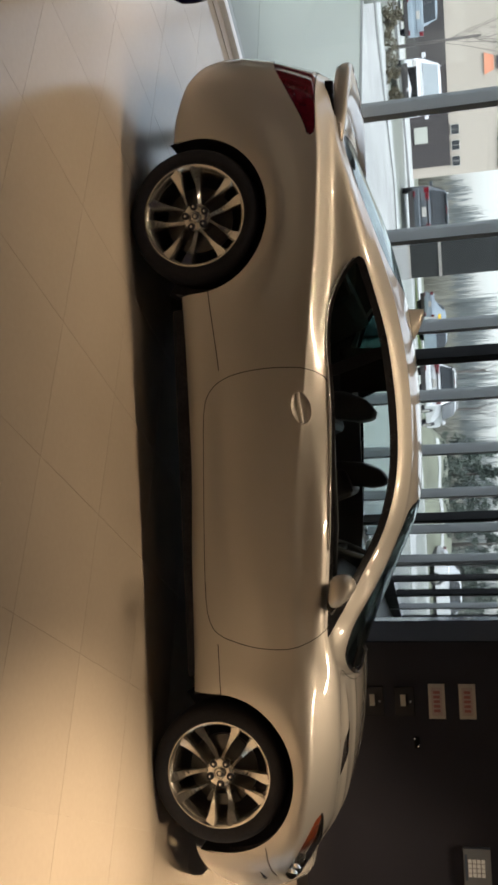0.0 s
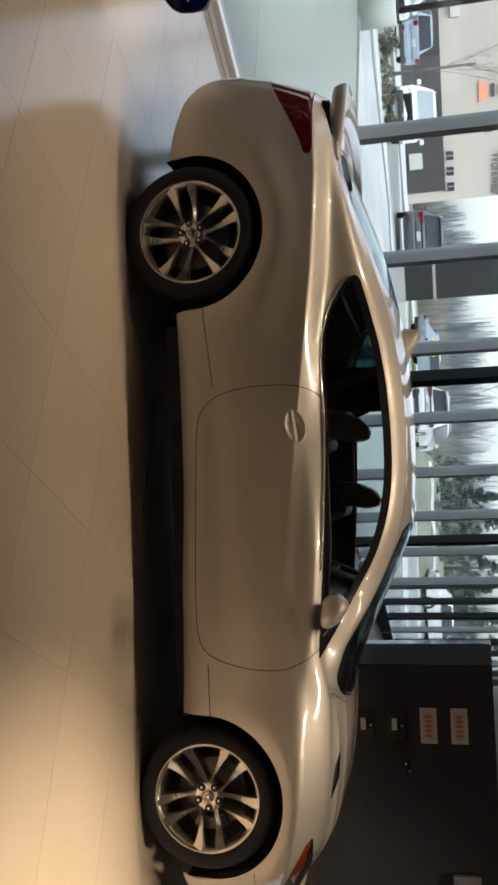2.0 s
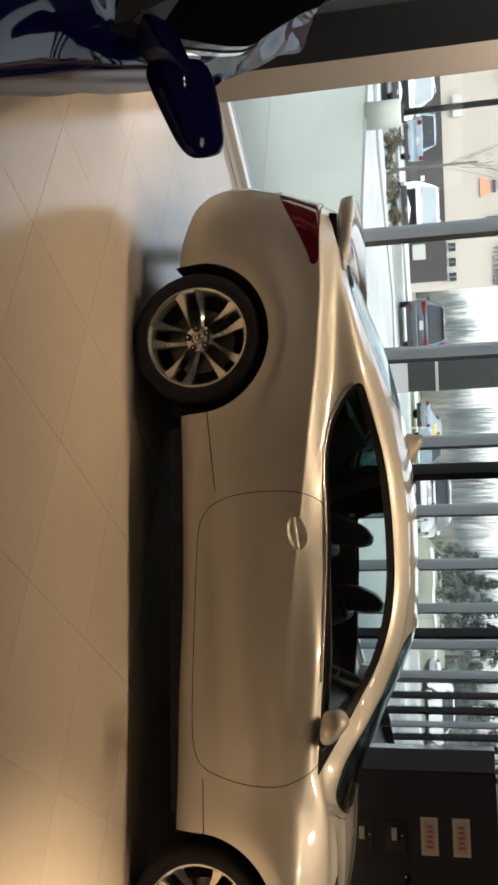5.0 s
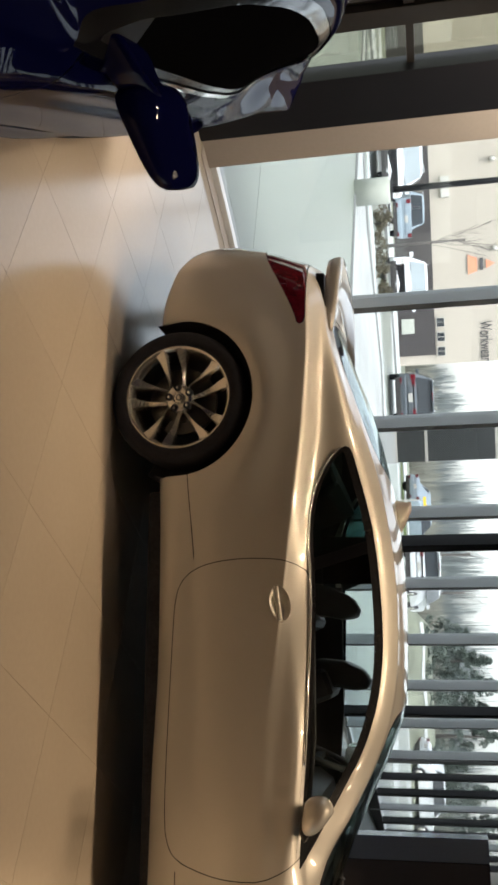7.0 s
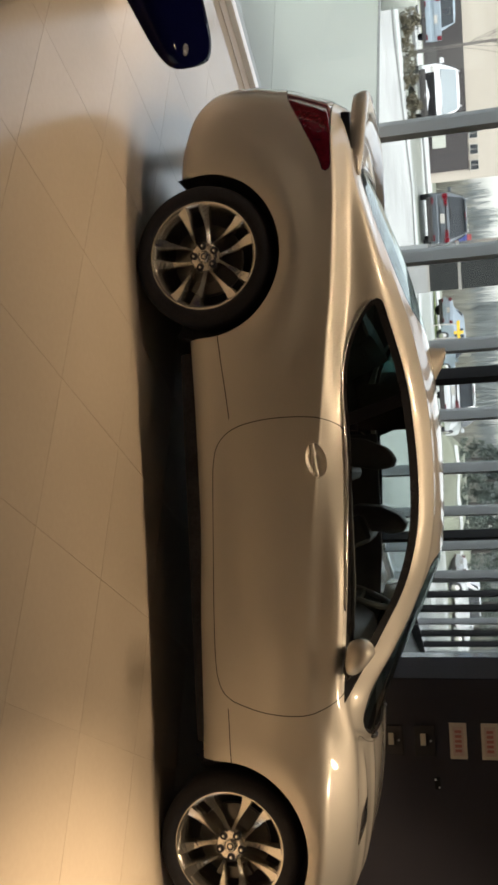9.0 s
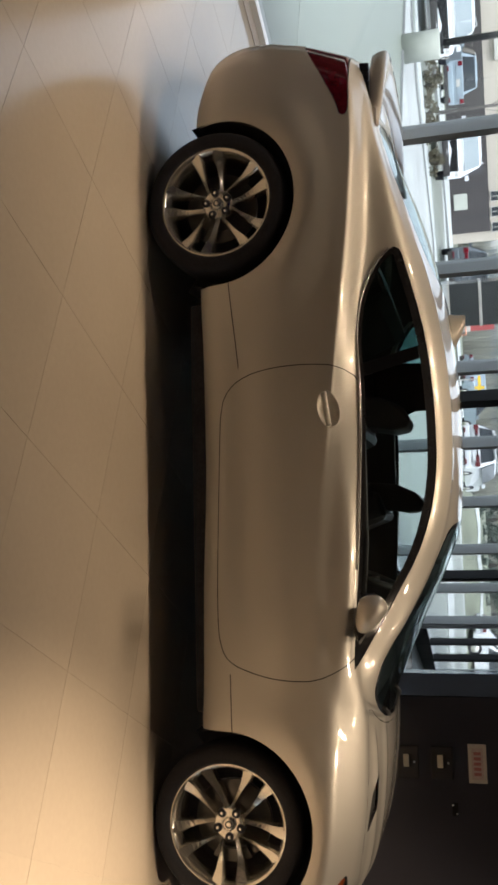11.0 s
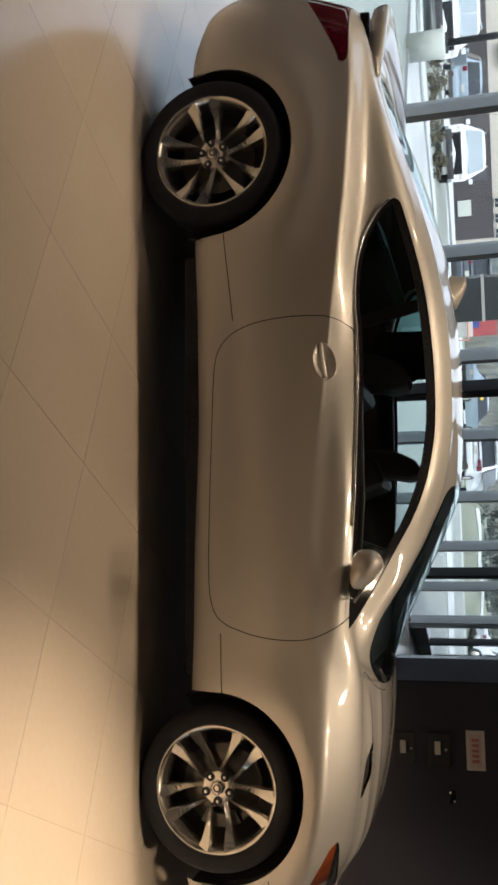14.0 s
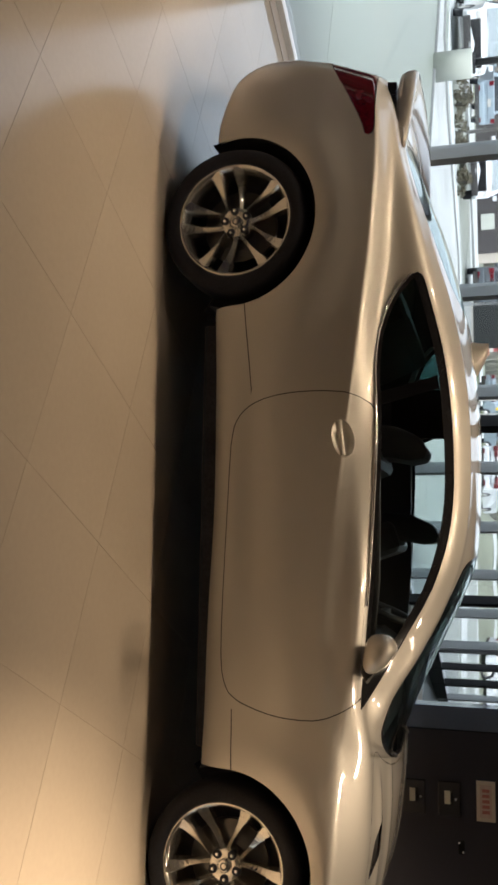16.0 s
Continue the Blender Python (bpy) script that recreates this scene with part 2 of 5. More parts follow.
class Skin:
    """A car's half skin: lofted sections, cut into panels along outlines."""

    def __init__(self, grid, normals):
        nx, nv, _ = grid.shape
        self.v, self.n = grid.reshape(-1, 3), normals.reshape(-1, 3)
        k = np.arange(nx * nv).reshape(nx, nv)
        self.faces = [tuple(f) for f in np.stack([k[:-1, :-1], k[1:, :-1], k[1:, 1:], k[:-1, 1:]], -1).reshape(-1, 4).tolist()]
        self.names = ["body"] * len(self.faces)

    def cut(self, d, name, among=("body",)):
        """Faces of the panels among, where the distance d is below 0, become the panel name; edges are cut where d is 0."""
        d = list(d)
        verts, norms, seen, faces, names = [], [], {}, [], []
        base = len(self.v)
        for f, nm in zip(self.faces, self.names):
            s = [d[i] < 0 for i in f]
            if nm not in among or not any(s):
                faces.append(f), names.append(nm)
                continue
            if all(s):
                faces.append(f), names.append(name)
                continue
            ins, out = [], []
            for i, j in zip(f, f[1:] + f[:1]):
                (ins if d[i] < 0 else out).append(i)
                if (d[i] < 0) != (d[j] < 0):
                    key = (min(i, j), max(i, j))
                    if key not in seen:
                        a, b = key
                        t = d[a] / (d[a] - d[b])
                        seen[key] = base + len(verts)
                        va, vb = self.at(a, verts, base), self.at(b, verts, base)
                        verts.append(va + t * (vb - va))
                        na, nb = self.n[a], self.n[b]
                        norms.append(na + t * (nb - na))
                    ins.append(seen[key]), out.append(seen[key])
            for g, gn in ((ins, name), (out, nm)):
                if len(g) > 2:
                    faces.append(tuple(g)), names.append(gn)
        if verts:
            self.v, self.n = np.vstack([self.v, verts]), np.vstack([self.n, norms])
        self.faces, self.names = faces, names

    def at(self, i, verts, base):
        return self.v[i] if i < base else verts[i - base]

    def panel(self, name, side, lift=0.0, reach=9.0):
        """The mesh of a panel on one side (1 or -1) or on both (0), moved out by lift."""
        used = [f for f, nm in zip(self.faces, self.names) if nm == name and abs(self.v[f[0]][0]) < reach]
        ids = sorted({i for f in used for i in f})
        at = {i: k for k, i in enumerate(ids)}
        n = self.n[ids] / np.linalg.norm(self.n[ids], axis=1)[:, None]
        v = self.v[ids] + lift * n
        vs, ns, loops = [], [], []
        for sign in ((side,) if side else (1, -1)):
            first = len(vs)
            vs += (v * (1, sign, 1)).tolist()
            ns += (n * (1, sign, 1)).tolist()
            loops += [tuple(first + at[i] for i in (f[::-1] if sign > 0 else f)) for f in used]
        me = bpy.data.meshes.new(name)
        me.from_pydata(vs, [], loops)
        me.polygons.foreach_set("use_smooth", [True] * len(loops))
        me.normals_split_custom_set_from_vertices(ns)
        return me


def skin_part(name, me, mat, parent, label=""):
    me.materials.append(mat)
    ob = new(name, me)
    ob.parent = parent
    if label:
        tagged(ob, label)
    return ob


# ---- the showroom's plan: glass front along RUN from CORNER, its outer side towards OUT ----
RUN_ANGLE = 65.0
RUN = Vector((math.cos(radians(RUN_ANGLE)), math.sin(radians(RUN_ANGLE)), 0))
OUT = Vector((-RUN.y, RUN.x, 0))
CORNER = Vector((-3.74, 1.07, 0))
GRID = Matrix.Translation(CORNER) @ Matrix.Rotation(radians(RUN_ANGLE), 4, "Z")  # local x along the glass, local y outwards


def placed(ob, m):
    ob.matrix_world = m
    return ob


# floor slab under the tiles
floor = placed(part("floor", boxed(7.5, -9.0, -0.0515, 30, 18.2, 0.1), GROUT), GRID)
tagged(floor, "warm white polished porcelain tiles laid on showroom floor", "floor", kind="structure")
ceiling = placed(part("ceiling", boxed(7.5, -9.0, CEIL + 0.1, 30, 18.2, 0.2), CEILING), GRID)
tagged(ceiling, "plain dark painted showroom ceiling with recessed spots", "ceiling", kind="structure")
for nm, cx, cy, sx, sy in (("wall_south", -2.85, -18.2, 9.7, 0.2), ("wall_southeast", 19.85, -18.2, 5.7, 0.2), ("wall_east", 22.6, -9, 0.2, 18.6), ("wall_west", -7.6, -9.0, 0.2, 18.6), ("wall_north", -5.19, 0.0, 4.6, 0.2)):
    w = placed(part(nm, boxed(cx, cy, CEIL / 2, sx, sy, CEIL), WALL_IN), GRID)
    tagged(w, "plain beige plastered showroom wall", "wall", kind="structure")

# unseen windows added in the wall behind, to let in cool fill light
for nm, z0, z1 in (("wall_sill", 0.0, 0.3), ("wall_head", 2.9, CEIL)):
    w = placed(part(nm, boxed(9.5, -18.2, (z0 + z1) / 2, 15.0, 0.2, z1 - z0), WALL_IN), GRID)
    tagged(w, "plain beige plastered showroom wall", "wall", kind="structure")
for k in range(8):
    pane = placed(part("window_pane", boxed(2.94 + 1.875 * k, -18.2, 1.6, 1.80, 0.012, 2.58), WINDOW_GLASS), GRID)
    pane.visible_shadow = False
    tagged(pane, "tall clear pane of the added rear window", "window pane", "rear window panes", "structure")
    mu = placed(part("window_mullion", boxed(2.03 + 1.871 * k, -18.2, 1.6, 0.06, 0.14, 2.6, bevel=0.004), ALU), GRID)
    tagged(mu, "grey aluminium mullion of the added rear window", "mullion", "rear window mullions", "structure")

# glass front
MULLIONS = [1.53 + 1.68 * k for k in range(8)]
for s in MULLIONS:
    mu = placed(part("window_mullion", boxed(s, 0.02, CEIL / 2, 0.065, 0.165, CEIL, bevel=0.004), ALU), GRID)
    tagged(mu, "grey aluminium window mullion of the glass front", "mullion", "window mullions", "structure")
EDGES = [-0.96, -0.65, None, -0.04] + MULLIONS
SIDE_GLASS = glass_material("tinted_side_light", (0.94, 0.95, 0.86), 0.0, 0.72, 0.08)
for a, b in zip(EDGES, EDGES[1:]):
    if a is None or b is None:
        continue
    pane = placed(part("window_pane", boxed((a + b) / 2, 0.06, CEIL / 2 + 0.02, b - a - 0.06, 0.012, CEIL - 0.12), SIDE_GLASS if b < -0.5 else WINDOW_GLASS), GRID)
    pane.visible_shadow = False
    tagged(pane, "tall clear pane of the showroom's glass front", "window pane", "window panes", "structure")
rail = placed(part("window_sill", boxed(6.55, 0.03, 0.024, 13.6, 0.10, 0.05, bevel=0.004), SILL), GRID)
tagged(rail, "pale low sill rail under the glass front", "sill", kind="structure")
strip = placed(part("floor_trim", boxed(6.55, -0.103, 0.002, 13.6, 0.152, 0.006, bevel=0.001), PLASTER), GRID)
tagged(strip, "tan stone edging along the glass front", "floor trim", kind="structure")
head = placed(part("window_head", boxed(7.5, 0.02, 3.61, 30, 0.20, 0.18), WALL_IN), GRID)
tagged(head, "plain lintel over the glass front", "window head", kind="structure")
jamb = placed(part("door_jamb", boxed(-0.48, 0.0, CEIL / 2, 0.36, 0.2, CEIL, bevel=0.008), STEEL_DARK), GRID)
tagged(jamb, "wide black steel jamb beside the column", "jamb", kind="structure")
for s in (5.30, 10.65):
    col = placed(part("steel_post", boxed(s, -0.14, CEIL / 2, 0.15, 0.15, CEIL, bevel=0.006), STEEL_DARK), GRID)
    tagged(col, "dark steel post behind the glass front", "post", "steel posts", "structure")

# dark framed entrance at the far end of the glass
door_1 = placed(empty("door_1"), GRID)
tagged(door_1, "dark framed glazed entrance at the far glass", "entrance door", kind="structure")
part("bottom_rail", boxed(17.8, 0.0, 0.16, 8.8, 0.12, 0.32, bevel=0.006), STEEL_DARK, door_1)
part("top_rail", boxed(17.8, 0.0, CEIL - 0.2, 8.8, 0.12, 0.4, bevel=0.006), STEEL_DARK, door_1)
for k in range(9):
    part("door_post", boxed(13.45 + 1.08 * k, 0.0, CEIL / 2, 0.10 if k % 2 else 0.16, 0.13, CEIL - 0.02, bevel=0.006), STEEL_DARK if k % 3 else ALU, door_1)
for k in range(8):
    pn = part("pane", boxed(13.99 + 1.08 * k, 0.02, CEIL / 2, 0.92, 0.012, CEIL - 0.74), WINDOW_GLASS, door_1)
    pn.visible_shadow = False

# bronze framed door beside the jamb
BRONZE = material("dark_bronze", (0.035, 0.030, 0.026), 0.3, 0.3, 0.2, 2, 80)
SMOKED = material("smoked_glass", (0.030, 0.027, 0.024), 0.07, 0, 0.2, 3, 80, spec=0.6)
door_2 = placed(empty("door_2"), GRID)
tagged(door_2, "dark bronze framed door with smoked panes", "entrance door", kind="structure")
for u, w in ((-1.02, 0.12), (-1.90, 0.10), (-2.80, 0.16)):
    part("door_post", boxed(u, 0.0, CEIL / 2, w, 0.16, CEIL - 0.02, bevel=0.006), BRONZE, door_2)
for u in (-1.465, -2.335):
    for z, h in ((0.14, 0.28), (1.52, 0.07), (2.45, 0.09), (3.50, 0.36)):
        part("door_rail", boxed(u, 0.0, z, 0.77, 0.10, h, bevel=0.004), BRONZE, door_2)
    part("pane", boxed(u, 0.02, CEIL / 2, 0.78, 0.014, CEIL - 0.3), SMOKED, door_2)
    part("pull_bar", tube([(u + 0.30, -0.09, 0.9), (u + 0.30, -0.09, 1.35)], 0.014), CHROME, door_2)
part("transom", boxed(-0.80, 0.03, 1.52, 0.31, 0.06, 0.05, bevel=0.003), BRONZE, door_2)

# plastered column at the corner
column = placed(part("corner_column", boxed(-0.17, 0.05, CEIL / 2 + 0.001, 0.24, 0.24, CEIL, bevel=0.01), PLASTER), GRID)
tagged(column, "tan plastered square column at the window corner", "column", kind="structure")

# black partition
PX0, PX1, PY, PH = 1.48, 7.5, 2.85, 1.87
panel = part("partition_wall", boxed((PX0 + PX1) / 2, PY + 0.1, PH / 2 + 0.002, PX1 - PX0, 0.2, PH, bevel=0.004), PANEL)
tagged(panel, "glossy black display partition standing on tiles", "partition", kind="structure")
end = part("partition_end", boxed(PX0 - 0.094, PY + 0.1, PH / 2 + 0.002, 0.18, 0.19, PH, bevel=0.003), MIRROR_GREY)
tagged(end, "grey mirror-polished end panel of the partition", "end panel", kind="structure")
plinth = part("baseboard", boxed((PX0 + PX1) / 2, PY - 0.012, 0.05, PX1 - PX0, 0.02, 0.10, bevel=0.003), BLACK)
tagged(plinth, "black base strip of the partition", "baseboard", kind="structure")


# ---- the pearl coupe ----
def coupe_skin(nx=230, seg=9, tail=1.0, flare=1.0, drop=0.0):
    width = ease([(-2.42, 0.0), (-2.405, 0.2), (-2.35, 0.43), (-2.27, 0.635), (-2.18, 0.765), (-2.13, 0.805), (-2.05, 0.84), (-1.9, 0.875), (-1.7, 0.903),
                  (-1.365, 0.92), (-0.7, 0.902), (0.0, 0.895), (0.7, 0.902), (1.365, 0.92), (1.6, 0.908), (1.75, 0.880), (1.85, 0.828), (1.92, 0.763), (2.02, 0.635),
                  (2.12, 0.47), (2.2, 0.30), (2.255, 0.13), (2.27, 0.0)])
    base = ease([(-2.42, 0.38), (-2.2, 0.33), (-2.06, 0.262), (-1.8, 0.215), (-1.0, 0.225), (-0.2, 0.228), (0.4, 0.208), (1.0, 0.20), (1.75, 0.165), (1.95, 0.20), (2.27, 0.24)])
    z4 = ease([(-2.42, 0.93), (-2.0, 0.95), (-1.66, 0.965), (-1.25, 0.94), (-0.85, 0.89), (-0.5, 0.85), (-0.18, 0.818), (0.1, 0.798), (0.45, 0.79), (0.76, 0.788), (1.1, 0.79), (1.35, 0.775),
               (1.6, 0.735), (1.9, 0.64), (2.27, 0.56)])
    z5 = ease([(-2.42, 0.985), (-2.0, 1.0), (-1.6, 1.01), (-1.2, 1.0), (-0.9, 0.965), (-0.52, 0.945), (0.1, 0.925), (0.4, 0.905), (0.7, 0.885), (0.95, 0.905), (1.2, 0.895),
               (1.4, 0.87), (1.6, 0.82), (1.9, 0.70), (2.27, 0.60)])
    r5 = ease([(-2.42, 0.9), (-2.0, 0.885), (-1.6, 0.85), (-1.2, 0.835), (-0.9, 0.85), (-0.5, 0.905), (0.0, 0.938), (0.4, 0.94), (0.7, 0.915), (1.0, 0.83), (1.4, 0.80), (1.8, 0.82), (2.27, 0.9)])
    z6 = ease([(-2.42, 1.0), (-2.0, 1.02), (-1.75, 1.035), (-1.5, 1.08), (-1.15, 1.14), (-0.95, 1.185), (-0.66, 1.24), (-0.33, 1.262), (-0.16, 1.26), (0.12, 1.212), (0.26, 1.16),
               (0.4, 1.085), (0.56, 0.985), (0.72, 0.905), (0.95, 0.918), (1.2, 0.912), (1.4, 0.89), (1.6, 0.845), (1.9, 0.725), (2.27, 0.61)])
    r6 = ease([(-2.42, 0.8), (-2.0, 0.82), (-1.6, 0.805), (-1.15, 0.785), (-0.7, 0.745), (-0.2, 0.727), (0.2, 0.745), (0.5, 0.80), (0.72, 0.85), (1.0, 0.735), (1.4, 0.71), (1.8, 0.72), (2.27, 0.8)])
    z7 = ease([(-2.42, 1.01), (-2.0, 1.03), (-1.8, 1.045), (-1.6, 1.086), (-1.26, 1.180), (-1.02, 1.245), (-0.84, 1.281), (-0.58, 1.313), (-0.38, 1.321), (-0.18, 1.316), (0.0, 1.295),
               (0.15, 1.26), (0.35, 1.18), (0.52, 1.09), (0.74, 0.965), (0.9, 0.935), (1.2, 0.93), (1.4, 0.91), (1.6, 0.87), (1.9, 0.75), (2.27, 0.62)])
    r7 = ease([(-2.42, 0.6), (-2.0, 0.64), (-1.7, 0.66), (-1.26, 0.645), (-0.8, 0.61), (-0.2, 0.605), (0.15, 0.625), (0.45, 0.70), (0.74, 0.76), (1.0, 0.60), (1.4, 0.56), (1.8, 0.56), (2.27, 0.6)])
    zc = ease([(-2.42, 1.035), (-2.1, 1.075), (-1.9, 1.08), (-1.7, 1.136), (-1.46, 1.218), (-1.2, 1.283), (-0.95, 1.328), (-0.7, 1.352), (-0.45, 1.364), (-0.2, 1.36), (0.0, 1.348),
               (0.14, 1.33), (0.3, 1.27), (0.6, 1.13), (0.85, 1.02), (1.02, 0.962), (1.2, 0.955), (1.4, 0.935), (1.6, 0.895), (1.8, 0.83), (1.95, 0.76), (2.12, 0.68), (2.27, 0.63)])
    t = np.linspace(0, 1, nx)
    x = -2.42 + 4.69 * (0.82 * t + 0.18 * (0.5 - 0.5 * np.cos(math.pi * t)))
    x[1:6], x[-6:-1] = -2.42 + 0.0035 * np.arange(1, 6) ** 1.3, (2.27 - 0.0035 * np.arange(1, 6) ** 1.3)[::-1]
    x = np.sort(x)
    mid = np.full_like(x, 0.60) * 0.7
    w, b = width(x) * (1 - (1 - tail) * np.clip((-0.3 - x) / 1.0, 0, 1) ** 1.5), base(x) - drop
    wide = lambda k: np.maximum(w - k, w * 0.85)
    soft = np.clip((x + 0.45) / 0.75, 0, 1)  # the shoulder crease fades along the door
    soft = soft * soft * (3 - 2 * soft)
    flat = np.clip((x - 0.55) / 0.35, 0, 1)
    flat = soft * (1 - flat * flat * (3 - 2 * flat))  # the upper door stands upright below a narrow ledge
    ring = [(wide(0.17), b), (wide(0.075), b + 0.018), (wide(0.026), b + 0.125), (w - 0.004 * (w > 0.1), mid + 0.3 * (b + z4(x)) / 2), (wide(0.0015), 0.32 * (mid + 0.3 * (b + z4(x)) / 2) + 0.68 * (z4(x) - 0.014 - 0.04 * soft)), (wide(0.002), z4(x) - 0.014 - 0.04 * soft), (wide(0.011), z4(x) - 0.004 * soft),
            ((1 - flat) * (0.72 * wide(0.012) + 0.28 * w * r5(x)) + flat * wide(0.019), (1 - flat) * (0.68 * z4(x) + 0.32 * z5(x)) + flat * (z5(x) - 0.034)),
            (w * r5(x), z5(x)), (w * r6(x), z6(x)), (w * r7(x), z7(x)), (w * r7(x) * 0.88, z7(x) * 0.80 + zc(x) * 0.20), (w * r7(x) * 0.5, z7(x) * 0.25 + zc(x) * 0.75), (0 * w, zc(x))]
    pts = np.stack([np.stack([yy, zz], -1) for yy, zz in ring], 1)
    before = pts[:, :1] * 2 - pts[:, 1:2]
    after = pts[:, -2:-1] * (-1, 1)
    p = np.concatenate([before, pts, after], 1)
    rows = []
    for k in range(len(ring) - 1):
        a, c, d, e = p[:, k], p[:, k + 1], p[:, k + 2], p[:, k + 3]
        chord = np.linalg.norm(d - c, axis=1)[:, None] + 1e-6
        ma = (d - a) * chord / (np.linalg.norm(d - c, axis=1) + np.linalg.norm(c - a, axis=1) + 1e-6)[:, None]
        mb = (e - c) * chord / (np.linalg.norm(e - d, axis=1) + np.linalg.norm(d - c, axis=1) + 1e-6)[:, None]
        for u in np.arange(seg) / seg:
            rows.append((1 + 2 * u) * (1 - u) ** 2 * c + u * (1 - u) ** 2 * ma + u * u * (3 - 2 * u) * d + u * u * (u - 1) * mb)
    rows.append(p[:, -2])
    sec = np.stack(rows, 1)
    sec[:, :, 0] = np.maximum(sec[:, :, 0], 0)
    grid = np.concatenate([np.repeat(x[:, None, None], sec.shape[1], 1), sec], -1)
    # the tail leans forward above the bumper, and the haunches swell round the arches
    rear = np.clip((-1.75 - grid[..., 0]) / 0.45, 0, 1)
    rear = rear * rear * (3 - 2 * rear)
    lean = np.clip((grid[..., 2] - 0.57) / 0.45, 0, 1)
    grid[..., 0] += rear * (0.19 * lean + 0.028 * np.exp(-((grid[..., 2] - 0.57) / 0.12) ** 2))
    front = np.clip((grid[..., 0] - 1.62) / 0.5, 0, 1)
    front = front * front * (3 - 2 * front)
    grid[..., 0] -= front * (0.105 * np.clip((grid[..., 2] - 0.46) / 0.20, 0, 1) + 0.018 * np.exp(-((grid[..., 2] - 0.48) / 0.09) ** 2))
    for ax in (-1.365, 1.365):
        r = np.hypot(grid[..., 0] - ax, grid[..., 2] - 0.36)
        fade = np.clip((0.99 - grid[..., 2]) / 0.30, 0, 1)
        fade = fade * fade * (3 - 2 * fade)
        swell, wide_by = (0.031, 0.18) if ax < 0 else (0.022, 0.11)
        grid[..., 1] += flare * swell * np.exp(-((r - 0.43) / np.where(r > 0.43, wide_by, 0.09)) ** 2) * fade * (0.45 + 0.55 * np.clip((grid[..., 2] - 0.42) / 0.25, 0, 1)) * np.clip(grid[..., 1] / 0.8, 0, 1)
    # the shoulder crease runs out along the door, and two soft ridges along the hood
    gx = grid[..., 0]
    run_out = np.clip((gx + 0.52) / 0.12, 0, 1) * np.clip((0.42 - gx) / 0.55, 0, 1)
    grid[..., 1] += 0.006 * np.exp(-((grid[..., 2] - 0.822 + 0.09 * (gx + 0.3)) / 0.03) ** 2) * run_out * (grid[..., 1] > 0.6)
    on_hood = np.clip((gx - 0.98) / 0.12, 0, 1) * np.clip((2.0 - gx) / 0.3, 0, 1) * (grid[..., 2] > 0.6)
    for line, high, wide_by in ((0.60 - 0.16 * (gx - 1.0), 0.011, 0.035), (0.36 - 0.12 * (gx - 1.0), 0.008, 0.04)):
        grid[..., 2] += high * np.exp(-((grid[..., 1] - line) / wide_by) ** 2) * on_hood
    # hollow of the flank over the sill
    grid[..., 1] -= 0.014 * np.exp(-((grid[..., 2] - 0.42) / 0.07) ** 2) * np.exp(-(grid[..., 0] / 0.75) ** 4) * (grid[..., 1] > 0.6)
    du, dv = np.gradient(grid, axis=0), np.gradient(grid, axis=1)
    dv[:, -1] = (0, -1, 0)
    nrm = np.cross(dv, du)
    nrm[..., 1] = np.where(grid[..., 1] < 1e-6, 0, nrm[..., 1])
    ln = np.linalg.norm(nrm, axis=-1, keepdims=True)
    tip = np.sign(grid[..., :1])
    nrm = np.where(ln > 1e-9, nrm / np.maximum(ln, 1e-9), np.concatenate([tip, 0 * tip, 0 * tip], -1))
    return Skin(grid, nrm)


# side outlines, as (along, up)
DAYLIGHT = [(0.735, 0.878), (0.37, 0.912), (0.10, 0.932), (-0.31, 0.952), (-0.52, 0.952), (-0.67, 0.942), (-0.84, 0.952), (-0.97, 0.99), (-1.07, 1.045), (-1.135, 1.115), (-1.115, 1.14),
            (-1.07, 1.152), (-0.95, 1.182), (-0.81, 1.215), (-0.66, 1.238), (-0.49, 1.252), (-0.33, 1.258), (-0.16, 1.256), (-0.02, 1.24), (0.12, 1.207), (0.26, 1.155), (0.4, 1.075), (0.56, 0.985), (0.70, 0.90)]
DOOR = [(-0.52, 0.955), (-0.575, 0.86), (-0.588, 0.72), (-0.583, 0.58), (-0.56, 0.455), (-0.515, 0.375), (-0.43, 0.328), (-0.2, 0.315), (0.21, 0.30), (0.49, 0.295), (0.62, 0.305), (0.70, 0.35),
        (0.75, 0.50), (0.765, 0.62), (0.762, 0.73), (0.72, 0.83), (0.675, 0.89), (0.6, 0.93), (0.1, 0.96), (-0.3, 0.97)]
TAIL = [(-1.70, 0.912), (-1.692, 0.928), (-1.705, 0.943), (-1.74, 0.95), (-1.95, 0.948), (-2.5, 0.93), (-2.5, 0.66), (-2.12, 0.742), (-2.03, 0.778), (-1.90, 0.838), (-1.79, 0.886), (-1.735, 0.906)]
HEAD = [(1.555, 0.812), (1.65, 0.805), (1.79, 0.765), (1.93, 0.705), (2.2, 0.635), (2.2, 0.585), (1.95, 0.585), (1.85, 0.635), (1.72, 0.715)]


def both_ways(pts):
    return [(x, y) for x, y in pts] + [(x, -y) for x, y in reversed(pts)]


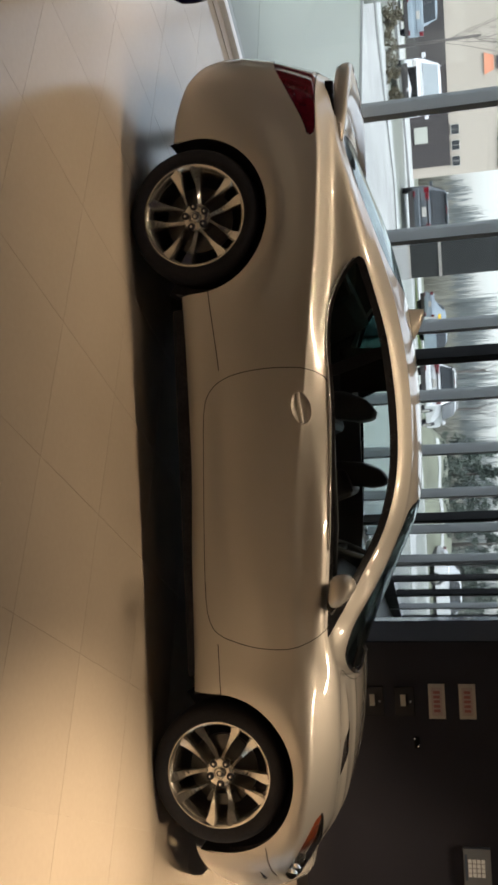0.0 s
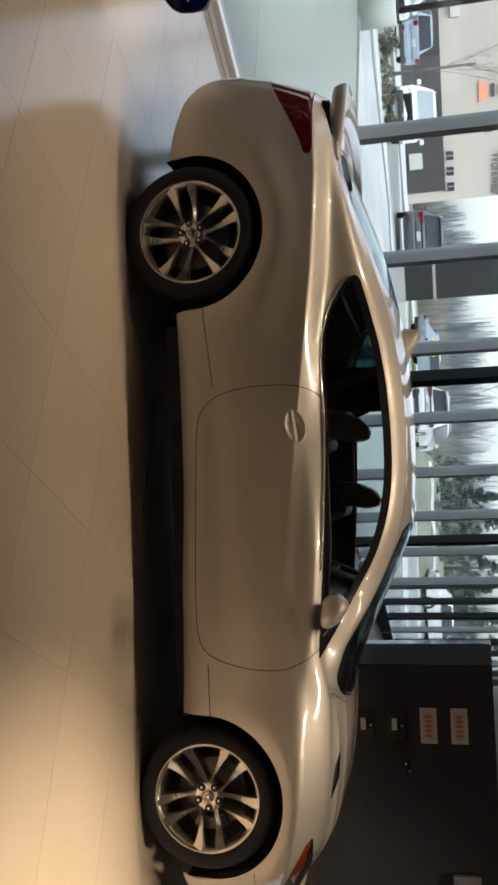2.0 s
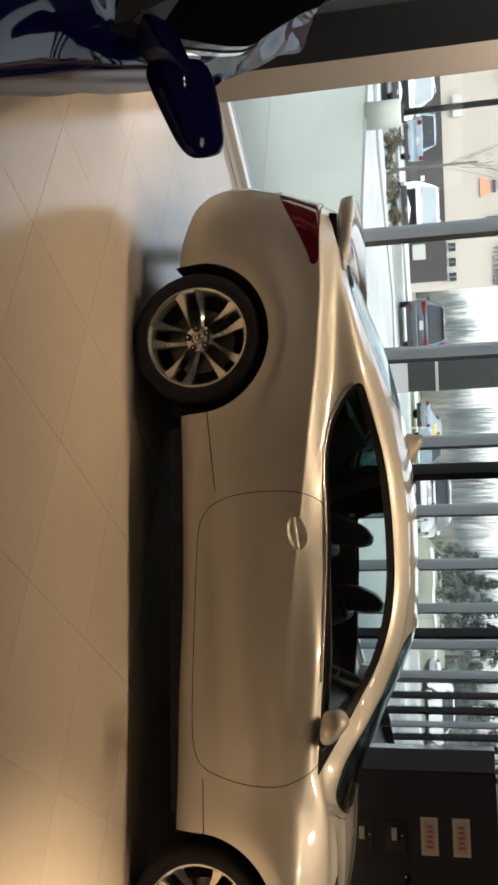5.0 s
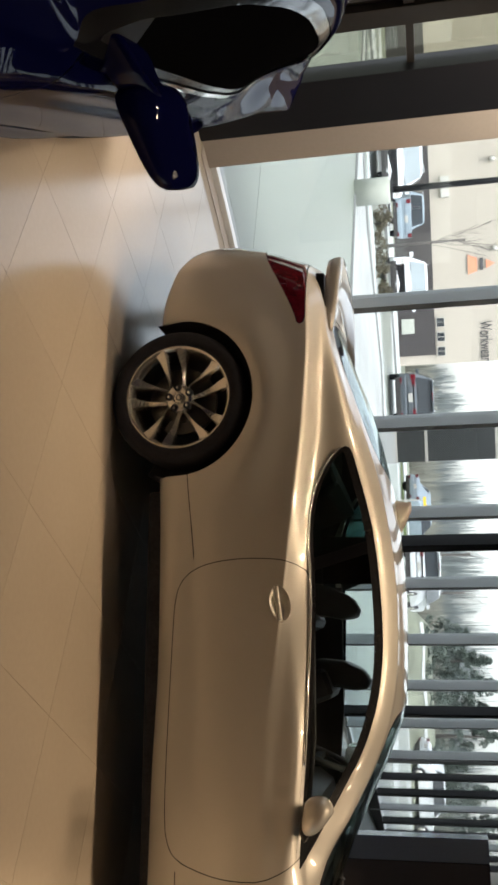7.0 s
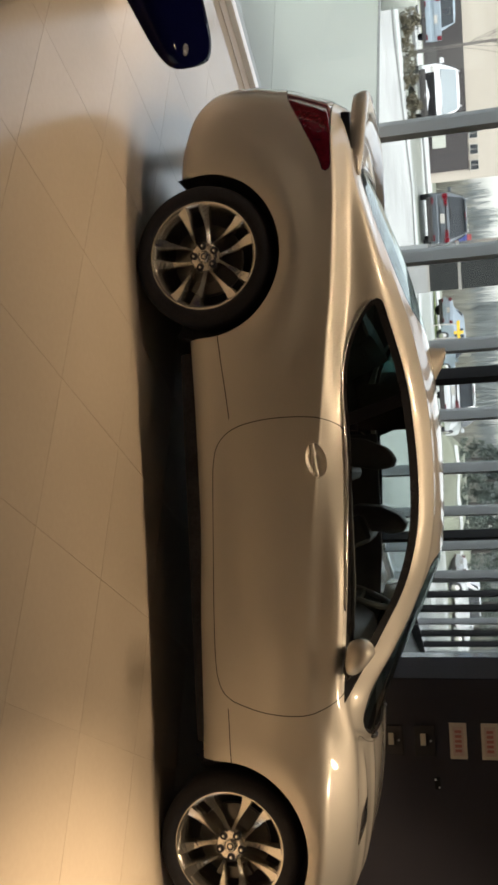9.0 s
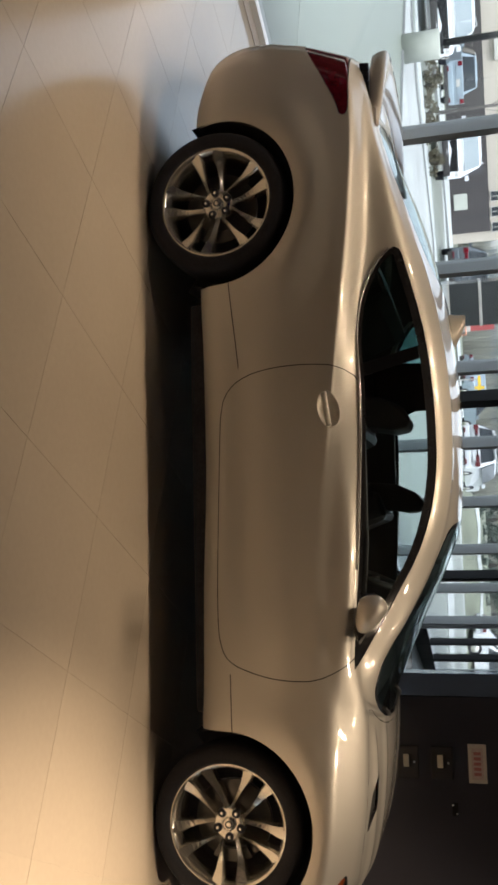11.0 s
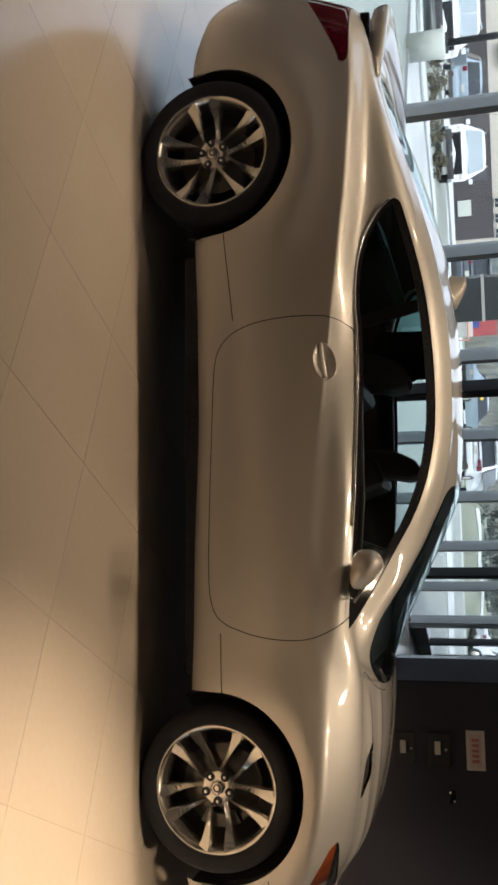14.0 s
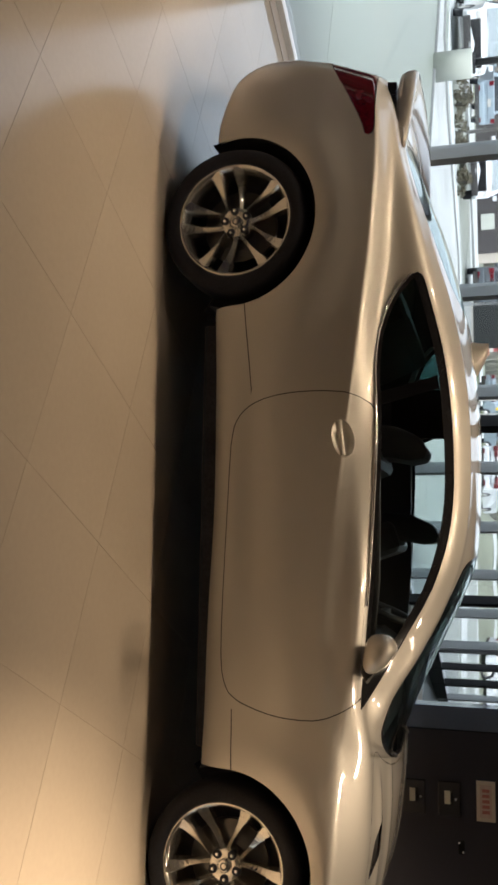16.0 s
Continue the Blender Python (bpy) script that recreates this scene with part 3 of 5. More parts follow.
def car_panels(skin):
    """Cuts the skin into arches, glass, door, hood, lid, lamps and the joints between them."""
    side = lambda: skin.v[:, (0, 2)]
    plan = lambda: skin.v[:, (0, 1)]
    for ax in (-1.365, 1.365):
        p = side() - (ax, 0.335)
        r = np.where(p[:, 1] > 0, np.hypot(p[:, 0] / 0.385, p[:, 1] / 0.368), np.abs(p[:, 0]) / 0.385) - 1
        skin.cut(r * 0.37, "arch")
    screen = both_ways([(1.05, 0.0), (1.02, 0.3), (0.95, 0.5), (0.868, 0.622), (0.785, 0.666), (0.66, 0.64), (0.45, 0.567), (0.22, 0.495), (0.13, 0.43), (0.10, 0.2), (0.095, 0.0)])
    back = both_ways([(-1.02, 0.0), (-1.05, 0.3), (-1.12, 0.455), (-1.3, 0.54), (-1.65, 0.585), (-1.80, 0.56), (-1.87, 0.35), (-1.885, 0.0)])
    high = lambda d: np.where(skin.v[:, 2] > 0.87, d, 1.0)
    for outline, name in ((screen, "windscreen"), (back, "rear_window")):
        skin.cut(high(inside(plan(), rounded(outline, 1))), "rim_" + name)
        skin.cut(high(inside(plan(), rounded(outline, 1)) + 0.022), name, ("rim_" + name,))
    glass = rounded(DAYLIGHT, 1)
    low = lambda d: np.where((skin.v[:, 1] > 0.42), d, 1.0)
    under = lambda d: np.maximum(d, inside(side() + np.array((0, 0.036)), glass))  # along the lower edge alone
    skin.cut(low(under(inside(side(), glass) - 0.012)), "chrome_line")
    skin.cut(low(inside(side(), glass)), "window_seal", ("body", "chrome_line"))
    skin.cut(low(under(inside(side(), glass) + 0.018)), "side_glass", ("window_seal",))
    # B pillar between door glass and quarter glass
    p = side()
    skin.cut(np.abs(p[:, 0] + 0.56 + 0.35 * (p[:, 1] - 0.95)) - 0.03, "window_divider", ("side_glass",))
    p = side()
    skin.cut(p[:, 0] + 0.56 + 0.35 * (p[:, 1] - 0.95), "quarter_glass", ("side_glass",))
    for outline, name in ((TAIL, "tail_lamp"), (HEAD, "head_lamp")):
        skin.cut(low(inside(side(), rounded(outline, 1)) - 0.004), "gap_" + name)
        skin.cut(low(inside(side(), rounded(outline, 1))), name, ("gap_" + name,))
    skin.cut(low(inside(side(), rounded(DOOR, 1)) - 0.0021), "gap_door")
    skin.cut(low(inside(side(), rounded(DOOR, 1)) + 0.0021), "door", ("gap_door",))
    cup = lambda: np.hypot((side()[:, 0] + 0.385) / 0.080, (side()[:, 1] - 0.818 - 0.12 * (side()[:, 0] + 0.385)) / 0.047)
    skin.cut(low(cup() - 1), "handle_cup", ("door",))
    bonnet = both_ways([(1.98, 0.0), (1.93, 0.35), (1.78, 0.56), (1.5, 0.665), (1.2, 0.69), (0.95, 0.69), (0.905, 0.665), (0.98, 0.53), (1.05, 0.3), (1.08, 0.0)])
    skin.cut(high_at(skin, 0.72, inside(plan(), rounded(bonnet, 1)) - 0.0016), "gap_hood")
    skin.cut(high_at(skin, 0.72, inside(plan(), rounded(bonnet, 1)) + 0.0016), "hood", ("gap_hood",))
    skin.cut(high_at(skin, 0.8, inside(plan(), rounded([(1.20, 0.47), (1.24, 0.60), (1.46, 0.645), (1.42, 0.57)], 1))), "hood_vent", ("hood",))
    lid = both_ways([(-1.90, 0.0), (-1.89, 0.36), (-1.86, 0.60), (-2.0, 0.68), (-2.3, 0.66), (-2.4, 0.4), (-2.45, 0.0)])
    skin.cut(high_at(skin, 0.97, inside(plan(), rounded(lid, 1)) - 0.003), "gap_lid")
    skin.cut(high_at(skin, 0.97, inside(plan(), rounded(lid, 1)) + 0.003), "boot_lid", ("gap_lid",))
    # joints of the sill cover and of the front bumper
    for nm, a, b in (("gap_sill", (-1.02, 0.382), (-0.575, 0.418)), ("gap_front_sill", (0.735, 0.352), (1.02, 0.362)), ("gap_bumper", (1.70, 0.548), (1.93, 0.556))):
        a, e = np.array(a), np.array(b) - np.array(a)
        ln = math.hypot(*e)
        off = lambda: (side() - a) @ np.array((-e[1], e[0])) / ln
        along = lambda: (side() - a) @ e / ln
        skin.cut(low(np.maximum.reduce([off() - 0.0022, -0.08 - off(), -along(), along() - ln])), nm)
        skin.cut(low(off() + 0.0022), "body", (nm,))
    skin.cut(np.maximum(side()[:, 0] - 1.77, side()[:, 1] - 0.824 + 0.32 * (side()[:, 0] - 1.555)), "amber", ("head_lamp",))
    skin.cut(0.50 - side()[:, 0], "sail_panel", ("side_glass",))
    skin.cut(low(inside(side(), [(1.86, 0.492), (1.865, 0.512), (1.95, 0.512), (1.95, 0.490)])), "bumper_slot")


def high_at(skin, z, d):
    return np.where(skin.v[:, 2] > z, d, 1.0)


def build_wheel(name, parent, m, side, seed):
    """An alloy wheel with five twin spokes; side: the way its face looks along y."""
    hub = empty(name, None)
    hub.parent = parent
    hub.matrix_local = m @ Matrix.Diagonal((1, -side, 1, 1)) if side > 0 else m
    R = 0.334
    tyre = lathe([(0.250, -0.03), (0.256, -0.105), (0.266, -0.116), (0.285, -0.121), (0.305, -0.119), (0.320, -0.110), (0.330, -0.090), (R, -0.05), (R, 0.05), (0.330, 0.09), (0.31, 0.116),
                  (0.27, 0.116), (0.25, 0.09)], 72)
    t = part("tyre", tyre, RUBBER, hub, "black low-profile rubber tyre")
    rim = lathe([(0.245, 0.10), (0.243, 0.0), (0.238, -0.06), (0.243, -0.085), (0.250, -0.098), (0.257, -0.104), (0.2565, -0.108), (0.249, -0.107), (0.241, -0.098), (0.232, -0.08), (0.225, 0.0),
                 (0.225, 0.10)], 72)
    part("rim", rim, ALLOY, hub)
    back = lathe([(0.0, 0.06), (0.236, 0.06), (0.236, 0.07), (0.0, 0.07)], 48)
    part("wheel_back", back, LINER, hub)
    part("brake_disc", lathe([(0.06, -0.005), (0.165, -0.005), (0.168, 0.0), (0.168, 0.02), (0.06, 0.02)], 48), DISC, hub)
    cal = prism([(0.17 * math.cos(a), 0.17 * math.sin(a)) for a in np.linspace(-0.55, 0.55, 9)] + [(0.115 * math.cos(a), 0.115 * math.sin(a)) for a in np.linspace(0.55, -0.55, 9)], -0.03, 0.03, 0.006)
    part("brake_caliper", cal, ALLOY_DARK, hub)
    for k in range(5):
        for sgn in (-1, 1):
            a0 = 2 * math.pi * k / 5 + seed
            bm = bmesh.new()
            rings = []
            for q in np.linspace(0, 1, 11):
                r = 0.058 + 0.184 * q
                near = 0.023 + 0.006 * math.sin(math.pi * min(1, q * 1.25)) + 0.002 * q
                far = near + 0.015 + 0.050 * q ** 2.0
                ridge = near + 0.15 * (far - near)
                y = -0.074 - 0.028 * q ** 0.9 + 0.016 * math.sin(math.pi * q)
                sect = [(near, y + 0.008), (ridge, y - 0.004), (far - 0.003, y + 0.003 + 0.006 * (1 - q)), (far, y + 0.012), (far + 0.002, y + 0.046), (near - 0.002, y + 0.046)]
                ring = []
                for ww, yy in sect:
                    pz = sgn * ww
                    ring.append(bm.verts.new((r * math.cos(a0) - pz * math.sin(a0), yy, r * math.sin(a0) + pz * math.cos(a0))))
                rings.append(ring)
            for p, q2 in zip(rings, rings[1:]):
                for j in range(6):
                    bm.faces.new((p[j], p[(j + 1) % 6], q2[(j + 1) % 6], q2[j]))
            bm.faces.new(rings[0][::-1]), bm.faces.new(rings[-1])
            bmesh.ops.recalc_face_normals(bm, faces=bm.faces)
            part("spoke", bm, ALLOY, hub)
    part("wheel_hub", lathe([(0.0, -0.068), (0.03, -0.071), (0.060, -0.076), (0.068, -0.070), (0.071, -0.03), (0.071, 0.03), (0, 0.03)], 32), ALLOY, hub)
    cap = part("hub_cap", lathe([(0.0, -0.086), (0.02, -0.086), (0.027, -0.082), (0.028, -0.06), (0.0, -0.06)], 32), ALLOY, hub)
    ring = part("cap_ring", lathe([(0.011, -0.0875), (0.013, -0.089), (0.016, -0.0875), (0.0155, -0.085), (0.0115, -0.085)], 24), ALLOY_DARK, cap)
    for k in range(5):
        a = 2 * math.pi * k / 5 + seed
        well = lathe([(0.0, -0.0775), (0.0165, -0.0785), (0.0185, -0.0765), (0.0185, -0.05)], 16)
        bmesh.ops.translate(well, vec=(0.053 * math.cos(a), 0, 0.053 * math.sin(a)), verts=well.verts)
        well = part("nut_well", well, LINER, hub)
        nut = lathe([(0.0, -0.084), (0.007, -0.084), (0.009, -0.080), (0.009, -0.05), (0, -0.05)], 6)
        bmesh.ops.translate(nut, vec=(0.053 * math.cos(a), 0, 0.053 * math.sin(a)), verts=nut.verts)
        part("lug_nut", nut, CHROME, well)
    return hub


def seat(name, parent, x, y):
    ob = empty(name)
    ob.parent = parent
    ob.location = (x, y, 0.235)
    cush = boxed(0.12, 0, 0.10, 0.52, 0.50, 0.16, bevel=0.05, seg=3)
    part("cushion", cush, LEATHER, ob)
    rest = boxed(-0.27, 0, 0.40, 0.17, 0.50, 0.62, bevel=0.06, turn=Matrix.Rotation(radians(-20), 4, "Y"), seg=3)
    part("backrest", rest, LEATHER, ob)
    hr = prism([(-0.50, 0.60), (-0.485, 0.76), (-0.435, 0.865), (-0.375, 0.905), (-0.335, 0.885), (-0.325, 0.82), (-0.345, 0.72), (-0.33, 0.60)], -0.14, 0.14, 0.025)
    for g in hr.faces:
        g.smooth = True
    part("head_rest", hr, LEATHER, ob)
    return ob


def build_coupe(name, paint, m, skin, glass):
    car = empty(name, m)
    P = lambda nm, label, mat, side=0, lift=0.0, out=None, parent=None: skin_part(out or nm, skin.panel(nm, side, lift), mat, parent or car, label)
    P("body", "pearl painted car body shell", paint)
    skin_part("cabin_trim", skin.panel("body", 0, -0.045, 1.75), LINER, car, "black inner trim of the cabin")
    P("gap_hood", "", SEAL, 0, -0.008, "hood_joint")
    P("gap_lid", "", SEAL, 0, -0.008, "lid_joint")
    P("hood", "painted engine hood", paint)
    for side in (-1, 1):
        P("hood_vent", "dark hood vent slit", BLACK, side, -0.012)
    P("boot_lid", "painted boot lid", paint)
    P("windscreen", "raked windscreen glass", SCREEN_GLASS, 0, -0.004)
    P("rim_windscreen", "", GLOSS_BLACK, 0, -0.002, "windscreen_trim")
    P("rear_window", "tinted rear window", SCREEN_GLASS, 0, -0.004)
    P("rim_rear_window", "", GLOSS_BLACK, 0, -0.002, "rear_window_trim")
    for side in (-1, 1):
        door = P("door", "painted front door", paint, side)
        P("door", "", LINER, side, -0.05, "door_trim", door)
        P("gap_door", "", SEAL, side, -0.009, "door_joint")
        for nm in ("gap_tail_lamp", "gap_head_lamp", "gap_sill", "gap_front_sill", "gap_bumper"):
            P(nm, "", SEAL, side, -0.007, "panel_joint")
        P("side_glass", "door window glass", glass, side, -0.006, "door_window", door)
        P("quarter_glass", "rear quarter window glass", DARK_GLASS if glass == CAR_GLASS else glass, side, -0.006, "quarter_window")
        P("window_seal", "black window surround", GLOSS_BLACK, side, -0.004)
        P("window_divider", "", VOID, side, -0.006)
        P("chrome_line", "bright metal window line", TRIM_METAL if glass == CAR_GLASS else CHROME, side, 0.001, "window_trim")
        P("sail_panel", "black mirror sail panel", BLACK, side, -0.004)
        P("bumper_slot", "", SEAL, side, -0.006)
        P("tail_lamp", "dark red tail lamp lens", RED_LENS, side, -0.002)
        lamp = P("head_lamp", "clear head lamp lens", LENS, side, -0.002)
        P("head_lamp", "chromed lamp reflector", LAMP_IN, side, -0.03, "reflector", lamp)
        P("amber", "clear lens over amber marker", LENS, side, -0.002, "marker_lens", lamp)
        P("amber", "amber side marker", AMBER, side, -0.008, "side_marker", lamp)
        for bx, by, bz in ((1.835, 0.70, 0.668), (1.90, 0.62, 0.635)):
            bowl = lathe([(0.004, 0.03), (0.02, 0.02), (0.032, 0.0), (0.036, -0.012), (0.038, 0.0), (0.03, 0.035)], 20)
            bmesh.ops.transform(bowl, matrix=pose(bx, side * by, bz, 0, 0, 60 * side), verts=bowl.verts)
            part("lamp_bowl", bowl, CHROME, lamp)
    return car


def torus(big, small, n=36, k=10):
    return lathe([(big + small * math.cos(a), small * math.sin(a)) for a in np.linspace(0, 2 * math.pi, k + 1)], n, "z")


def shell(cx, cy, cz, sx, sy, sz, power=2.6, n=20, k=12):
    """A rounded box-like shell."""
    bm = bmesh.new()
    bmesh.ops.create_uvsphere(bm, u_segments=n, v_segments=k, radius=1.0)
    for v in bm.verts:
        q = [math.copysign(abs(c) ** (2 / power), c) for c in v.co]
        v.co = (cx + q[0] * sx / 2, cy + q[1] * sy / 2, cz + q[2] * sz / 2)
    for f in bm.faces:
        f.smooth = True
    return bm


def door_cup(side):
    """A round hollow with a thin lip, let into the door behind its handle."""
    v = SKIN.v[(np.abs(SKIN.v[:, 0] + 0.385) < 0.13) & (np.abs(SKIN.v[:, 2] - 0.818) < 0.08) & (SKIN.v[:, 1] > 0.6)]
    terms = lambda x, z: np.stack([np.ones_like(x), x, z, x * x, x * z, z * z], -1)
    fit = np.linalg.lstsq(terms(v[:, 0] + 0.385, v[:, 2] - 0.818), v[:, 1], rcond=None)[0]
    bm = bmesh.new()
    rows = []
    for q, deep in ((1.05, -0.001), (1.03, 0.0012), (0.99, 0.001), (0.93, -0.004), (0.8, -0.017), (0.6, -0.031), (0.35, -0.040), (0.1, -0.043)):
        row = []
        for a in np.linspace(0, 2 * math.pi, 40, endpoint=False):
            x, z = 0.080 * q * math.cos(a), 0.047 * q * math.sin(a) + 0.0096 * q * math.cos(a)
            y = float(terms(np.array(x), np.array(z)) @ fit) + deep
            row.append(bm.verts.new((x - 0.385, side * y, z + 0.818)))
        rows.append(row)
    for p, q in zip(rows, rows[1:]):
        for k in range(40):
            bm.faces.new((p[k], p[(k + 1) % 40], q[(k + 1) % 40], q[k])).smooth = True
    bm.faces.new(rows[-1]).smooth = True
    bmesh.ops.recalc_face_normals(bm, faces=bm.faces)
    if sum(f.normal.y * side for f in bm.faces) < 0:
        bmesh.ops.reverse_faces(bm, faces=bm.faces)
    return bm


def car_fittings(car, paint, spoiler=True, raised=0.0, wider=1.0, track=0.0):
    """Cabin, mirrors, handles, wheels and small parts of a coupe."""
    for ax, turn in ((-1.365, 0.80), (1.365, 0.0)):
        for side in (-1, 1):
            build_wheel("wheel", car, pose(ax, side * (0.80 - track * (ax < 0)), 0.334), side, turn)
            liner = lathe([(0.393, 0.0), (0.398, 0.02), (0.40, 0.26), (0.05, 0.26)], 40)
            bmesh.ops.translate(liner, vec=(ax, 0, 0.335), verts=liner.verts)
            for v in liner.verts:
                v.co.y = side * (0.868 - track * (ax < 0) - v.co.y)
            bmesh.ops.delete(liner, geom=[f for f in liner.faces if f.calc_center_median().z < 0.2], context="FACES")
            part("arch_liner", liner, LINER, car)
    part("underbody", boxed(0.0, 0, 0.26, 4.0, 1.10, 0.20, bevel=0.04), LINER, car)
    if spoiler:
        part("floor_pan", boxed(0.0, 0, 0.235, 1.86, 1.56, 0.15, bevel=0.03), LINER, car)
    for nm, x, y in (("passenger_seat", 0.0, -0.37), ("driver_seat", 0.37, 0.37)):
        seat(nm, car, x, y)
    bench = part("rear_bench", boxed(-0.98, 0, 0.72, 0.28, 1.15, 0.66, bevel=0.08, turn=Matrix.Rotation(radians(-22), 4, "Y")), LEATHER, car)
    dash = prism([(0.52, 0.60), (0.50, 0.80), (0.56, 0.885), (0.70, 0.915), (0.95, 0.90), (0.98, 0.6)], -0.70, 0.70, 0.02)
    part("dashboard", dash, LEATHER, car)
    w = torus(0.185, 0.017)
    bmesh.ops.transform(w, matrix=pose(0.40, 0.37, 0.84, 0, -68, 0), verts=w.verts)
    wheel = part("steering_wheel", w, LEATHER, car)
    part("wheel_spoke", boxed(0.41, 0.37, 0.83, 0.03, 0.33, 0.05, bevel=0.01), LEATHER, wheel)
    part("inner_mirror", shell(0.30, 0.0, 1.20, 0.03, 0.24, 0.06), BLACK, car)
    for side in (-1, 1):
        m = shell(0.475, side * (0.995 if spoiler else 0.985), 0.99, 0.155, 0.235, 0.125, 2.5 if spoiler else 3.6, 28, 16)
        for v in m.verts:
            q = max(0, v.co.x - 0.46)
            v.co.z = 0.99 + (v.co.z - 0.99) * (1 - 4.0 * q) - 0.45 * q
            v.co.x -= 0.10 * (abs(v.co.y) - 1.0)
            v.co.z = 0.99 + (v.co.z - 0.99) * wider + 0.05 * (abs(v.co.y) - 1.0) + raised
            v.co.y = side * (0.90 + (abs(v.co.y) - 0.90) * wider)
            if not spoiler:
                out = (abs(v.co.y) - 0.88) / 0.21
                drop = max(0, 0.99 + raised + 0.055 - v.co.z)
                v.co.z += (0.5 * out - 0.14) * drop - 0.012
        mir = part("wing_mirror", m, paint, car, "painted door mirror shell")
        part("mirror_glass", shell(0.412, side * 0.99, 0.985 + raised, 0.012, 0.14 if spoiler else 0.12, 0.07 if spoiler else 0.05, 3), CHROME, mir)
        if not spoiler:
            foot = bmesh.new()
            loft = [[foot.verts.new((x, side * y, z)) for x, z in ((x0, z0), (x1, z0), (x1, z1), (x0, z1))]
                    for y, x0, x1, z0, z1 in ((0.79, 0.42, 0.60, 0.865, 0.935), (0.86, 0.43, 0.56, 0.885, 0.96), (0.905, 0.44, 0.52, 0.91, 0.985))]
            for p, q in zip(loft, loft[1:]):
                for k in range(4):
                    foot.faces.new((p[k], p[(k + 1) % 4], q[(k + 1) % 4], q[k]))
            foot.faces.new(loft[0]), foot.faces.new(loft[-1])
            bmesh.ops.recalc_face_normals(foot, faces=foot.faces)
            bmesh.ops.bevel(foot, geom=foot.edges[:], offset=0.012, segments=3, profile=0.6, affect="EDGES")
            for g in foot.faces:
                g.smooth = True
            part("mirror_foot", foot, paint, mir)
        else:
            part("mirror_foot", prism([(0.46, 0.915 + raised), (0.50, 0.945 + raised), (0.57, 0.94 + raised), (0.60, 0.915 + raised * 0.5), (0.56, 0.895 + raised * 0.5)], side * 0.80, side * 0.92, 0.008), GLOSS_BLACK, mir)
        h = tube([(-0.458 + 0.146 * q, side * (0.902 + 0.006 * math.sin(math.pi * q) ** 0.6), 0.803 + 0.018 * q) for q in np.linspace(0, 1, 11)], 0.0115, 10)
        part("door_handle", h, paint, car, "painted pull handle")
        part("handle_cup", door_cup(side), paint, car, "rounded hollow behind the handle")
        part("door_card", prism([(-0.55, 0.45), (-0.55, 0.955), (0.2, 0.95), (0.55, 0.92), (0.7, 0.86), (0.7, 0.45)], side * 0.70, side * 0.735, 0.01), LEATHER, car)
    if spoiler:
        outline = rounded(DAYLIGHT, 1)
        near = SKIN.v[(SKIN.v[:, 1] > 0.6) & (SKIN.v[:, 2] > 0.8)]
        for side in (-1, 1):
            bead = []
            for x, z in outline[2:18]:  # the lower edge alone
                d = np.hypot(near[:, 0] - x, near[:, 2] - z + 0.006)
                pick = np.argsort(d)[:6]
                wt = 1 / (d[pick] + 0.002)
                bead.append((x, side * (float((near[pick, 1] * wt).sum() / wt.sum()) + 0.001), z - 0.006))
            part("window_bead", tube(bead, 0.0045, 8), CHROME, car, "bright bead below the side windows")
        bm = bmesh.new()
        rows = []
        for a in np.linspace(-math.pi / 2, math.pi / 2, 41):
            y = 0.68 * math.sin(a)
            e = min(1.0, abs(y) / 0.66)
            s = max(0.12, 1 - (abs(y) / 0.68) ** 16) ** 0.5  # rounded tips
            x0, z0 = -2.31 + 0.45 * e ** 4, 1.058 - 0.02 * e ** 4
            sect = ((0.30 * (1 - 0.6 * e ** 6), -0.03), (0.22 * (1 - 0.4 * e ** 6), 0.008), (0.14, 0.034), (0.07, 0.044), (0.014, 0.042), (0.0, 0.026), (0.002, -0.004), (0.014, -0.03), (0.10, -0.04))
            rows.append([bm.verts.new((x0 + 0.10 + (px - 0.10) * (0.4 + 0.6 * s), y, z0 + pz * s)) for px, pz in sect])
        for p, q in zip(rows, rows[1:]):
            for k in range(9):
                bm.faces.new((p[k], p[(k + 1) % 9], q[(k + 1) % 9], q[k])).smooth = True
        bm.faces.new(rows[0]), bm.faces.new(rows[-1][::-1])
        bmesh.ops.recalc_face_normals(bm, faces=bm.faces)
        wing = part("spoiler", bm, paint, car, "painted boot lip spoiler")
        # dark wedges stand in for the shade between spoiler and body
        for sg in (-1, 1):
            part("spoiler_shade", prism([(-2.035, 0.985), (-2.03, 1.028), (-1.80, 1.028), (-1.72, 1.02), (-1.78, 0.985)], sg * 0.60, sg * 0.70, 0.006), GLOSS_BLACK, wing, "dark wedge standing in for shade under the spoiler")
    # dark sheet added on the far side alone, to black out the view through
    part("far_blackout", prism([(-0.86, 0.85), (-0.84, 1.20), (-0.56, 1.245), (-0.57, 0.85)], 0.60, 0.64, 0.01), BLACK_GLASS, car)
    fin = bmesh.new()
    layers = [[fin.verts.new((x, y, z)) for x, y in ((x0, 0), ((x0 + x1) / 2, -w), (x1, -w * 0.7), (x1, w * 0.7), ((x0 + x1) / 2, w))]
              for x0, x1, w, z in ((-0.76, -0.97, 0.034, 1.318), (-0.80, -0.965, 0.024, 1.35), (-0.86, -0.962, 0.013, 1.382), (-0.915, -0.965, 0.004, 1.405))]
    for p, q in zip(layers, layers[1:]):
        for k in range(5):
            fin.faces.new((p[k], p[(k + 1) % 5], q[(k + 1) % 5], q[k])).smooth = True
    fin.faces.new(layers[-1])
